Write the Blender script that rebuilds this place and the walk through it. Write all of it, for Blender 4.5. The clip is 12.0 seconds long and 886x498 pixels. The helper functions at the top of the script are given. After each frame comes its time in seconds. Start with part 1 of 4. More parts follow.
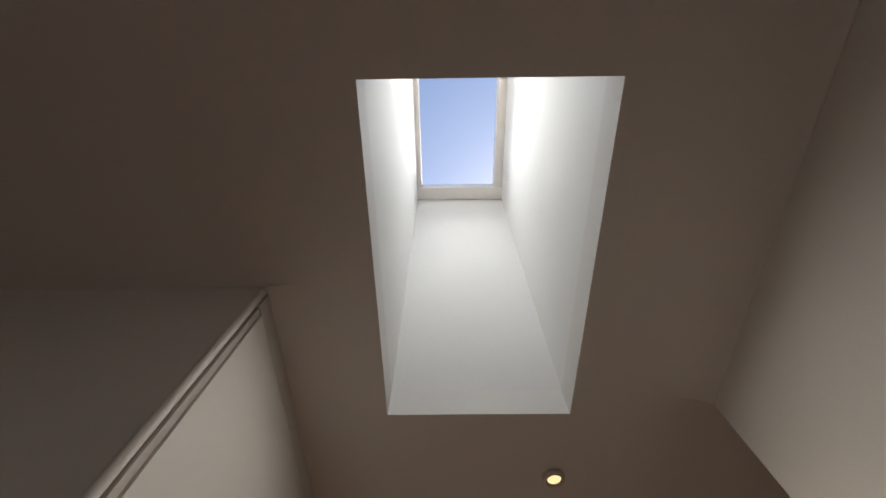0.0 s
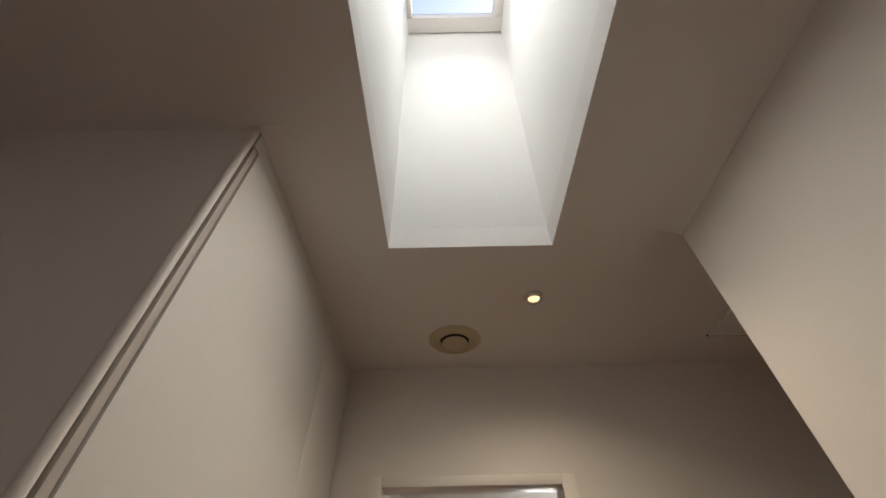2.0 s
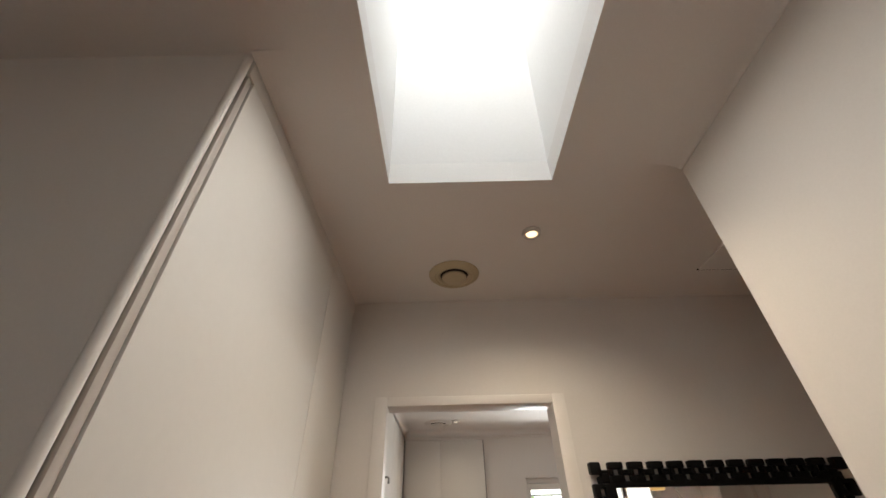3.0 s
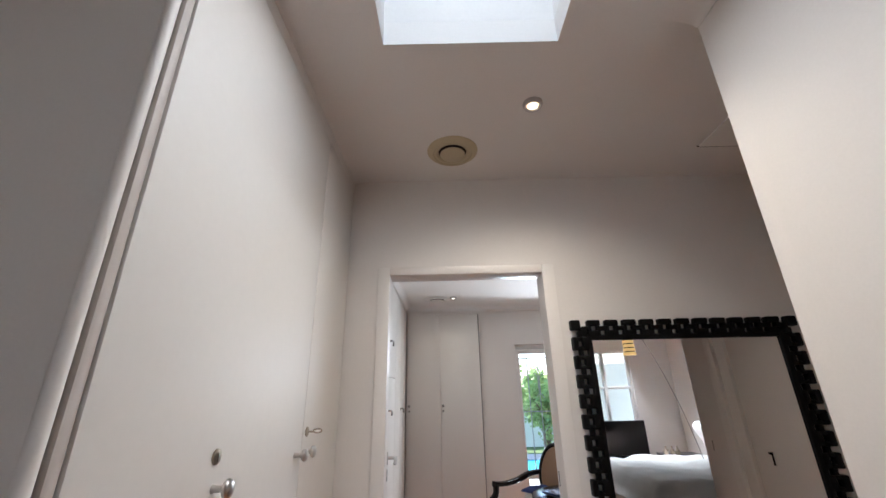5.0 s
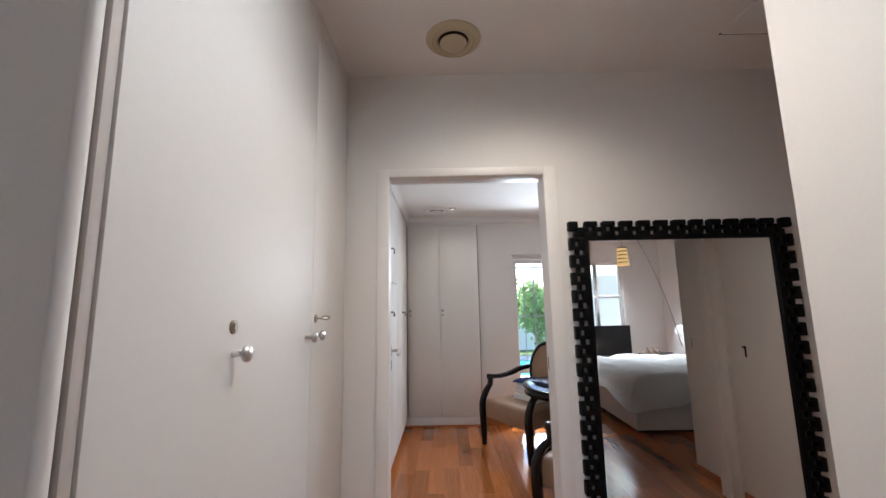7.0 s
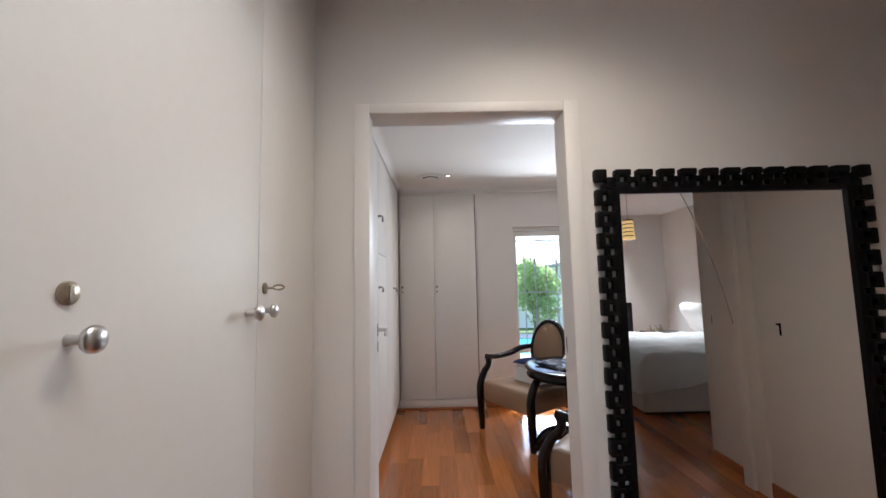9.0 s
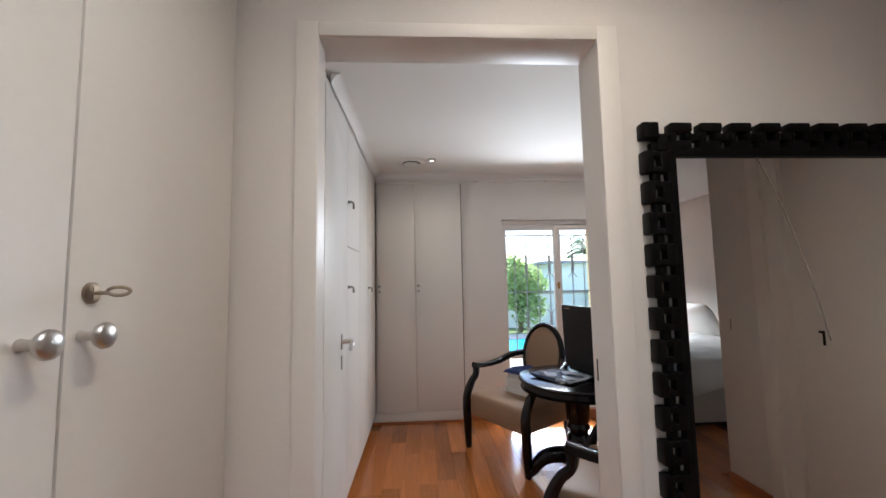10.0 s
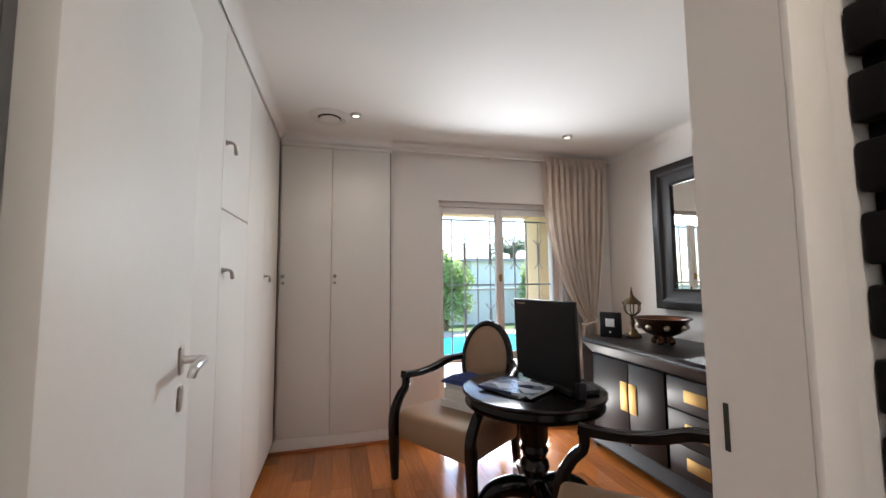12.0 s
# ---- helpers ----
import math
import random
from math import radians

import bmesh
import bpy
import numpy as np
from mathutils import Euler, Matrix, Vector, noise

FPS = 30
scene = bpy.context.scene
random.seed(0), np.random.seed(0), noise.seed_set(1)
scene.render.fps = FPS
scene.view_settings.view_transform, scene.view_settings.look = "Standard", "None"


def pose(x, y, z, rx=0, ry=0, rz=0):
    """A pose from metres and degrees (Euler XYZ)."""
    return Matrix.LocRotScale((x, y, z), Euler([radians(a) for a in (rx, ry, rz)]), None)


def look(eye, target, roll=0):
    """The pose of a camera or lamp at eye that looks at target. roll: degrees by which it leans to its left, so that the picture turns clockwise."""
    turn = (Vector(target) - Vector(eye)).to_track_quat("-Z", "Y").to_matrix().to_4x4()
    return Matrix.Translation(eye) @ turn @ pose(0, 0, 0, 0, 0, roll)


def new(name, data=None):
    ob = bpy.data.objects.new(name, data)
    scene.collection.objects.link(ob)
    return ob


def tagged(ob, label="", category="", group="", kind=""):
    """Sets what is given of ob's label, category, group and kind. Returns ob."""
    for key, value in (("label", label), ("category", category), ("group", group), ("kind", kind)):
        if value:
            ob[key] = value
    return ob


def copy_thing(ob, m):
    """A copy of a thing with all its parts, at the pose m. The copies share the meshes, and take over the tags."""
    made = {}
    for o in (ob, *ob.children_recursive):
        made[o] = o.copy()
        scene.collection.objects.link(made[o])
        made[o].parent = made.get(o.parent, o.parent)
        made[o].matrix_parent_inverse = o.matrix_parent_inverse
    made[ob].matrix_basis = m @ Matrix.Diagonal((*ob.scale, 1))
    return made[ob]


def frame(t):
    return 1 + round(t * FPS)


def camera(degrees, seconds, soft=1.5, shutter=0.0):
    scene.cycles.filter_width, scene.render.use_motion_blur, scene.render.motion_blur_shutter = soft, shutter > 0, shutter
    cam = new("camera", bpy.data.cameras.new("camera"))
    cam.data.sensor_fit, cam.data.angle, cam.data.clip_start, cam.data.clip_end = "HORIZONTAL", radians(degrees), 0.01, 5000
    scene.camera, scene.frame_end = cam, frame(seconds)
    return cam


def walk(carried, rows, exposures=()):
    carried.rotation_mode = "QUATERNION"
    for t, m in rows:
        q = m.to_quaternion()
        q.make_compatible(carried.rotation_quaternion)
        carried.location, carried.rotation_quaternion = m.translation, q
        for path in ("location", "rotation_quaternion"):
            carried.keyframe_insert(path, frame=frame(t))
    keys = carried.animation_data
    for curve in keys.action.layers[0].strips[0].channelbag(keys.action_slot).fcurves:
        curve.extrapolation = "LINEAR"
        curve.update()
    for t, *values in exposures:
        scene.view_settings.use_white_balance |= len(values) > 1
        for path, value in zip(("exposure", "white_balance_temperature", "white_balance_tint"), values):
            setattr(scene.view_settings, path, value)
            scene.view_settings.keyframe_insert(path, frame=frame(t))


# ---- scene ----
cam = camera(97.9, 12.0)
PATH = [
    (0, (0.117, 0.153, 1.681), (0.102, 0.964, 3.51), 0.4),
    (0.5, (0.118, 0.16, 1.662), (0.1, 1.134, 3.409), 0.3),
    (1, (0.122, 0.166, 1.647), (0.106, 1.3, 3.294), -0.3),
    (1.5, (0.118, 0.164, 1.642), (0.114, 1.463, 3.163), -0.7),
    (2, (0.121, 0.168, 1.624), (0.118, 1.588, 3.032), -1.0),
    (2.5, (0.117, 0.167, 1.607), (0.116, 1.694, 2.899), -1.1),
    (3, (0.112, 0.166, 1.59), (0.114, 1.781, 2.77), -1.3),
    (5, (0.112, 0.17, 1.502), (0.109, 2.044, 2.2), -1.2),
    (5.5, (0.107, 0.159, 1.489), (0.102, 2.072, 2.07), -1.1),
    (6, (0.109, 0.166, 1.471), (0.101, 2.109, 1.947), -1.1),
    (6.5, (0.109, 0.183, 1.447), (0.102, 2.148, 1.822), -1.1),
    (7, (0.108, 0.189, 1.427), (0.1, 2.169, 1.714), -1.1),
    (7.5, (0.107, 0.197, 1.415), (0.099, 2.184, 1.641), -1.0),
    (9.3, (0.104, 0.682, 1.387), (0.134, 2.674, 1.561), -1.2),
    (9.5, (0.107, 0.765, 1.394), (0.151, 2.758, 1.563), -1.1),
    (9.8, (0.103, 0.929, 1.397), (0.185, 2.92, 1.565), -1.2),
    (10, (0.108, 1.029, 1.393), (0.218, 3.019, 1.564), -1.1),
    (10.5, (0.111, 1.288, 1.37), (0.313, 3.27, 1.541), -0.9),
    (11, (0.122, 1.494, 1.348), (0.43, 3.463, 1.517), -0.7),
    (11.5, (0.126, 1.639, 1.34), (0.536, 3.59, 1.506), -0.6),
    (12, (0.124, 1.725, 1.328), (0.63, 3.654, 1.483), -0.5),
]
LIGHT = [(0, 1.05, 6950, 10), (1, 1.0, 7000, 10), (2, 1.55, 7200, 10), (3, 2.1, 7000, 10), (5, 2.45, 5950, 10), (7.5, 2.55, 5900, 10), (9.5, 2.4, 6050, 10), (12, 2.35, 6350, 10)]
walk(cam, [(t, look(eye, target, roll)) for t, eye, target, roll in PATH], LIGHT)

# ---- world and light ----
SUN_DIR = Vector((1.0, 1.34, 2.2)).normalized()
world = bpy.data.worlds.new("world")
scene.world = world
world.use_nodes = True
wn = world.node_tree.nodes
sky = wn.new("ShaderNodeTexSky")
sky.sky_type = "NISHITA"
sky.sun_disc = False
sky.ozone_density = 2.5
sky.sun_elevation = math.asin(SUN_DIR.z)
sky.sun_rotation = math.atan2(SUN_DIR.x, SUN_DIR.y)
world.node_tree.links.new(sky.outputs["Color"], wn["Background"].inputs["Color"])
wn["Background"].inputs["Strength"].default_value = 0.12


def lamp(name, kind, energy, m, color=(1, 1, 1), **props):
    data = bpy.data.lights.new(name, kind)
    data.energy, data.color = energy, color
    if "angle" in props:
        data.angle = props["angle"]
    if "size" in props:
        data.shape, data.size, data.size_y = "RECTANGLE", props["size"][0], props["size"][1]
    if "spread" in props:
        data.spread = radians(props["spread"])
    if "radius" in props:
        data.shadow_soft_size = props["radius"]
    if "spot" in props:
        data.spot_size, data.spot_blend = radians(props["spot"]), 1.0
    ob = new(name, data)
    ob.matrix_world = m
    return ob


lamp("sun", "SUN", 2.2, look(SUN_DIR * 30, (0, 0, 0)), (1.0, 0.93, 0.82), angle=radians(0.6))
# Sky light and ground bounce standing in the openings.
DAY = (0.90, 0.95, 1.0)
lamp("door_sky_light", "AREA", 5.6, look((1.48, 5.03, 1.93), (1.35, 3.4, 1.45)), DAY, size=(0.95, 0.09), spread=150)
lamp("door_ground_light", "AREA", 2.7, look((1.48, 5.03, 0.18), (1.40, 3.4, 0.70)), (1.0, 0.97, 0.93), size=(0.95, 0.12), spread=150)
lamp("roof_light", "AREA", 2.0, look((0.217, 0.27, 4.22), (0.217, 0.75, 0.0)), (0.84, 0.92, 1.0), size=(0.22, 0.85), spread=112)
lamp("shaft_light", "AREA", 1.15, look((0.217, 0.83, 2.603), (0.217, 0.831, 0.0)), (1.0, 0.98, 0.95), size=(0.57, 0.60), spread=168)
# Weak fill in the added back window, for surfaces facing the hall's back.
lamp("hall_back_fill", "AREA", 0.11, look((-0.80, -1.72, 1.5), (-0.60, -0.72, 1.55)), (1.0, 0.92, 0.82), size=(0.68, 0.88), spread=150)
lamp("bedroom_light", "AREA", 12.0, look((3.05, -3.60, 2.05), (3.08, -2.85, 0.45)), DAY, size=(0.9, 0.14), spread=84)

# ---- materials ----


def material(name, color, rough=0.5, metal=0.0, spec=0.5, var=0.06, scale=3.0, grain=60.0, bump=0.05, coat=0.0, per_object=0.0, stretch=None, emit=0.0):
    """Colour that varies at two scales, with a fine relief."""
    m = bpy.data.materials.new(name)
    m.use_nodes = True
    n, links = m.node_tree.nodes, m.node_tree.links
    p = n["Principled BSDF"]
    p.inputs["Roughness"].default_value, p.inputs["Metallic"].default_value = rough, metal
    p.inputs["Specular IOR Level"].default_value = spec
    p.inputs["Coat Weight"].default_value = coat
    p.inputs["Coat Roughness"].default_value = 0.08
    co = n.new("ShaderNodeTexCoord")
    src = co.outputs["Object"]
    if stretch:
        mp = n.new("ShaderNodeMapping")
        mp.inputs["Scale"].default_value = stretch
        links.new(src, mp.inputs["Vector"])
        src = mp.outputs["Vector"]
    big, fine = n.new("ShaderNodeTexNoise"), n.new("ShaderNodeTexNoise")
    big.inputs["Scale"].default_value, big.inputs["Detail"].default_value = scale, 4
    fine.inputs["Scale"].default_value, fine.inputs["Detail"].default_value = grain, 3
    links.new(src, big.inputs["Vector"]), links.new(src, fine.inputs["Vector"])
    add = n.new("ShaderNodeMath")
    add.operation = "ADD"
    links.new(big.outputs["Fac"], add.inputs[0]), links.new(fine.outputs["Fac"], add.inputs[1])
    total = add.outputs[0]
    if per_object:
        info, mul, add2 = n.new("ShaderNodeObjectInfo"), n.new("ShaderNodeMath"), n.new("ShaderNodeMath")
        mul.operation, add2.operation = "MULTIPLY_ADD", "ADD"
        links.new(info.outputs["Random"], mul.inputs[0])
        mul.inputs[1].default_value, mul.inputs[2].default_value = per_object, -per_object / 2
        links.new(total, add2.inputs[0]), links.new(mul.outputs[0], add2.inputs[1])
        total = add2.outputs[0]
    ramp = n.new("ShaderNodeMapRange")
    ramp.inputs["From Min"].default_value, ramp.inputs["From Max"].default_value = 0.5, 1.5
    links.new(total, ramp.inputs["Value"])
    mix = n.new("ShaderNodeMix")
    mix.data_type = "RGBA"
    lo = [max(0.0, c * (1 - var)) for c in color] + [1]
    hi = [min(1.0, c * (1 + var)) for c in color] + [1]
    mix.inputs[6].default_value, mix.inputs[7].default_value = lo, hi
    links.new(ramp.outputs["Result"], mix.inputs["Factor"])
    links.new(mix.outputs[2], p.inputs["Base Color"])
    rr = n.new("ShaderNodeMapRange")
    rr.inputs["To Min"].default_value, rr.inputs["To Max"].default_value = max(0.02, rough * 0.85), min(1, rough * 1.2)
    links.new(big.outputs["Fac"], rr.inputs["Value"])
    links.new(rr.outputs["Result"], p.inputs["Roughness"])
    if bump:
        b = n.new("ShaderNodeBump")
        b.inputs["Strength"].default_value, b.inputs["Distance"].default_value = bump, 0.004
        links.new(fine.outputs["Fac"], b.inputs["Height"])
        links.new(b.outputs["Normal"], p.inputs["Normal"])
    if emit:
        p.inputs["Emission Color"].default_value = (*color, 1)
        p.inputs["Emission Strength"].default_value = emit
    return m


def leafy(name, color, through_light, rough, **rest):
    """A thin sheet that lets some light through."""
    m = material(name, color, rough, **rest)
    n, links = m.node_tree.nodes, m.node_tree.links
    p, out = n["Principled BSDF"], n["Material Output"]
    tr, mix = n.new("ShaderNodeBsdfTranslucent"), n.new("ShaderNodeMixShader")
    links.new(p.inputs["Base Color"].links[0].from_socket, tr.inputs["Color"])
    mix.inputs["Fac"].default_value = through_light
    links.new(p.outputs["BSDF"], mix.inputs[1]), links.new(tr.outputs["BSDF"], mix.inputs[2])
    links.new(mix.outputs["Shader"], out.inputs["Surface"])
    return m


def clear_glass(name, tint=(1, 1, 1), rough=0.0):
    m = bpy.data.materials.new(name)
    m.use_nodes = True
    p = m.node_tree.nodes["Principled BSDF"]
    p.inputs["Base Color"].default_value = (*tint, 1)
    p.inputs["Roughness"].default_value = rough
    p.inputs["Transmission Weight"].default_value = 1.0
    p.inputs["IOR"].default_value = 1.05
    return m


def mirror_glass(name):
    m = bpy.data.materials.new(name)
    m.use_nodes = True
    p = m.node_tree.nodes["Principled BSDF"]
    p.inputs["Base Color"].default_value = (0.93, 0.93, 0.91, 1)
    p.inputs["Metallic"].default_value = 1.0
    p.inputs["Roughness"].default_value = 0.01
    return m


WALL = material("wall_paint", (0.76, 0.72, 0.68), 0.6, var=0.03, scale=1.3, grain=140, bump=0.06)
CEIL = material("ceiling_paint", (0.78, 0.76, 0.73), 0.75, var=0.03, scale=1.0, grain=120, bump=0.05)
SHAFT = material("shaft_plaster", (0.82, 0.81, 0.79), 0.7, var=0.03, scale=1.5, grain=90, bump=0.05)
GLOSS = material("enamel_paint", (0.76, 0.73, 0.69), 0.50, spec=0.26, var=0.02, scale=1.2, grain=50, bump=0.0)
TRIM = material("trim_enamel", (0.78, 0.74, 0.70), 0.42, var=0.02, scale=2.0, grain=60, bump=0.0)
STRIP = material("beige_edge_strip", (0.52, 0.47, 0.43), 0.45, var=0.04)
GREYTRIM = material("grey_trim", (0.30, 0.275, 0.25), 0.4, var=0.05)
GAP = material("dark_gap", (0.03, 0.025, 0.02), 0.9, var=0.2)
PLANK = material("oiled_floorboard", (0.38, 0.122, 0.027), 0.17, var=0.34, scale=1.5, grain=9, bump=0.006, coat=0.6, per_object=0.85, stretch=(6, 0.5, 1))
ANTIQUE = material("antique_brass", (0.09, 0.06, 0.034), 0.34, metal=1.0, var=0.4, scale=25, grain=90, bump=0.2)
SUBFLOOR = material("board_joint", (0.16, 0.055, 0.016), 0.6, var=0.2)
REDWOOD = material("stained_skirting", (0.36, 0.12, 0.045), 0.3, var=0.2, scale=3, grain=20, stretch=(1, 1, 6))
BLACKWOOD = material("black_lacquered_wood", (0.006, 0.0045, 0.0045), 0.17, spec=0.30, var=0.3, scale=6, grain=40, bump=0.03)
CARVED = material("ebonised_frame", (0.004, 0.0036, 0.0036), 0.42, spec=0.13, var=0.35, scale=8, grain=50, bump=0.12)
ESPRESSO = material("espresso_wood", (0.011, 0.007, 0.006), 0.38, spec=0.28, var=0.12, scale=1.5, grain=5, bump=0.0, stretch=(1, 5, 1))
LEATHER = material("beige_leather", (0.29, 0.18, 0.108), 0.45, var=0.1, scale=5, grain=180, bump=0.12)
CHROME = material("satin_chrome", (0.60, 0.58, 0.56), 0.30, metal=1.0, var=0.05)
BRASS = material("brushed_brass", (0.42, 0.27, 0.10), 0.5, metal=1.0, var=0.12, scale=20, grain=120)
BRONZE = material("aged_bronze", (0.10, 0.047, 0.027), 0.32, metal=1.0, var=0.4, scale=14, grain=60, bump=0.2)
SILVER = material("antique_silver", (0.42, 0.36, 0.28), 0.3, metal=1.0, var=0.3, scale=25, grain=90, bump=0.2)
STEEL = material("satin_steel", (0.36, 0.345, 0.32), 0.28, metal=1.0, var=0.2, scale=25, grain=90, bump=0.1)
BLACKPLASTIC = material("black_plastic", (0.007, 0.007, 0.008), 0.42, spec=0.25, var=0.15)
SCREEN = material("grey_screen", (0.013, 0.013, 0.013), 0.5, spec=0.2, var=0.1)
PAPER = material("paper", (0.78, 0.76, 0.72), 0.7, var=0.06, scale=10, grain=200)
def printed(name, dark, pale):
    """A glossy cover with patches of photograph and pale ground."""
    m = material(name, pale, 0.22, var=0.1, scale=12, grain=60, bump=0.0)
    n, links = m.node_tree.nodes, m.node_tree.links
    co, vor, ramp, mix = n.new("ShaderNodeTexCoord"), n.new("ShaderNodeTexVoronoi"), n.new("ShaderNodeValToRGB"), n.new("ShaderNodeMix")
    vor.inputs["Scale"].default_value = 13.0
    links.new(co.outputs["Object"], vor.inputs["Vector"])
    links.new(vor.outputs["Color"], ramp.inputs["Fac"])
    ramp.color_ramp.elements[0].position, ramp.color_ramp.elements[1].position = 0.38, 0.62
    mix.data_type = "RGBA"
    p = n["Principled BSDF"]
    links.new(ramp.outputs["Color"], mix.inputs["Factor"])
    mix.inputs[6].default_value = (*dark, 1)
    links.new(p.inputs["Base Color"].links[0].from_socket, mix.inputs[7])
    links.new(mix.outputs[2], p.inputs["Base Color"])
    return m


COVERTOP = printed("magazine_photo_cover", (0.035, 0.05, 0.09), (0.45, 0.47, 0.50))
COVER = material("magazine_cover", (0.10, 0.115, 0.15), 0.35, var=0.85, scale=16, grain=40)
BLUE = material("blue_cloth", (0.012, 0.026, 0.12), 0.85, var=0.4, scale=12, grain=200, bump=0.2)
CURTAIN = leafy("cream_curtain", (0.95, 0.85, 0.77), 0.38, 0.85, var=0.08, scale=4, grain=250, bump=0.15)
LINEN = material("white_bed_linen", (0.88, 0.87, 0.85), 0.8, var=0.04, scale=3, grain=150, bump=0.15)
VALANCE = material("grey_valance", (0.62, 0.61, 0.60), 0.85, var=0.05, scale=3, grain=150, bump=0.1)
VENT = material("cream_vent_plastic", (0.52, 0.44, 0.29), 0.5, var=0.05)
BULB = material("lamp_glow", (1.0, 0.70, 0.38), 0.5, var=0.0, bump=0, emit=0.6)
BULB2 = material("lamp_glow_cool", (1.0, 0.90, 0.76), 0.5, var=0.0, bump=0, emit=0.6)
AMBER = material("amber_shade", (0.75, 0.5, 0.2), 0.4, var=0.1, emit=0.15)
GLASS = clear_glass("window_glass")
MIRROR = mirror_glass("silvered_glass")
SWITCH = material("white_switch", (0.72, 0.70, 0.66), 0.35, var=0.02)
BAR = material("grey_enamelled_bar", (0.42, 0.43, 0.44), 0.5, var=0.05)
RENDER = material("cream_render", (0.66, 0.52, 0.30), 0.85, var=0.1, scale=1.5, grain=60, bump=0.2)
GARDENWALL = material("pale_garden_wall", (0.72, 0.76, 0.72), 0.9, var=0.1, scale=0.8, grain=30, bump=0.2)
LAWN = material("lawn", (0.10, 0.16, 0.05), 0.95, var=0.4, scale=0.8, grain=40, bump=0.3)
PAVING = material("light_paving", (0.46, 0.43, 0.38), 0.85, var=0.12, scale=1, grain=30, bump=0.2)
POOL = material("pool_water", (0.05, 0.45, 0.55), 0.06, var=0.15, scale=2.5, grain=6, bump=0.3)
LEAF = leafy("green_leaf", (0.36, 0.47, 0.20), 0.55, 0.5, var=0.5, scale=2, grain=20)
PALMLEAF = leafy("palm_leaf", (0.20, 0.29, 0.20), 0.4, 0.5, var=0.4, scale=2, grain=20)
BARK = material("bark", (0.16, 0.11, 0.07), 0.9, var=0.3, scale=6, grain=30, bump=0.5)
ROOF = material("grey_roof", (0.34, 0.35, 0.37), 0.8, var=0.1)

# ---- mesh helpers ----
POSES = {}


def box(bm, lo, hi, bev=0.0, seg=2):
    x0, y0, z0 = lo
    x1, y1, z1 = hi
    vs = [bm.verts.new(v) for v in ((x0, y0, z0), (x1, y0, z0), (x1, y1, z0), (x0, y1, z0), (x0, y0, z1), (x1, y0, z1), (x1, y1, z1), (x0, y1, z1))]
    fs = [bm.faces.new([vs[i] for i in q]) for q in ((0, 3, 2, 1), (4, 5, 6, 7), (0, 1, 5, 4), (1, 2, 6, 5), (2, 3, 7, 6), (3, 0, 4, 7))]
    if bev:
        es = list({e for f in fs for e in f.edges})
        bmesh.ops.bevel(bm, geom=es, offset=bev, segments=seg, affect="EDGES", profile=0.5)
    return bm


def boxed(*boxes, bev=0.0, seg=2):
    bm = bmesh.new()
    for lo, hi in boxes:
        box(bm, lo, hi, bev, seg)
    return bm


def sweep(bm, rings, closed=True, caps=True):
    """Skin between rings of equal vertex count."""
    made = [[bm.verts.new(p) for p in ring] for ring in rings]
    n = len(made[0])
    for a, b in zip(made, made[1:]):
        for i in range(n if closed else n - 1):
            j = (i + 1) % n
            bm.faces.new((a[i], a[j], b[j], b[i]))
    if caps and closed:
        bm.faces.new(made[0][::-1])
        bm.faces.new(made[-1])
    return bm


def lathe(bm, profile, at=(0, 0, 0), n=32, m=None):
    rings = []
    for r, z in profile:
        r = max(r, 1e-4)
        ring = [Vector((r * math.cos(a), r * math.sin(a), z)) for a in (2 * math.pi * i / n for i in range(n))]
        rings.append([(m @ v if m else v) + Vector(at) for v in ring])
    return sweep(bm, rings)


def smooth_path(points, steps=6):
    """Catmull-Rom through the points."""
    pts = [Vector(p) for p in points]
    out = []
    for i in range(len(pts) - 1):
        a, b, c, d = pts[max(i - 1, 0)], pts[i], pts[i + 1], pts[min(i + 2, len(pts) - 1)]
        for k in range(steps):
            t = k / steps
            out.append(0.5 * ((2 * b) + (c - a) * t + (2 * a - 5 * b + 4 * c - d) * t * t + (3 * b - a - 3 * c + d) * t ** 3))
    out.append(pts[-1])
    return out


def tube(bm, points, radius, n=10, closed=False, square=False, flat=1.0):
    """A rod along points; radius: one number or one for each end or a list."""
    pts = [Vector(p) for p in points]
    rs = radius if isinstance(radius, (list, tuple)) else [radius, radius]
    rings, up = [], Vector((0, 0, 1))
    m = len(pts)
    side = None
    for i, p in enumerate(pts):
        a, b = (pts[(i - 1) % m], pts[(i + 1) % m]) if closed else (pts[max(i - 1, 0)], pts[min(i + 1, m - 1)])
        ahead = (b - a).normalized()
        if side is None:
            side = ahead.cross(up)
            if side.length < 1e-3:
                side = ahead.cross(Vector((0, 1, 0)))
        side = (side - ahead * side.dot(ahead)).normalized()
        over = side.cross(ahead)
        f = i / max(1, m - 1) * (len(rs) - 1)
        k = min(int(f), len(rs) - 2)
        r = rs[k] + (rs[k + 1] - rs[k]) * (f - k)
        if square:
            c = 0.82
            ring = [(1, c), (c, 1), (-c, 1), (-1, c), (-1, -c), (-c, -1), (c, -1), (1, -c)]
            rings.append([p + side * (u * r * flat) + over * (v * r) for u, v in ring])
        else:
            rings.append([p + side * (r * flat * math.cos(q)) + over * (r * math.sin(q)) for q in (2 * math.pi * j / n for j in range(n))])
    if closed:
        rings.append(rings[0])
    return sweep(bm, rings, caps=not closed)


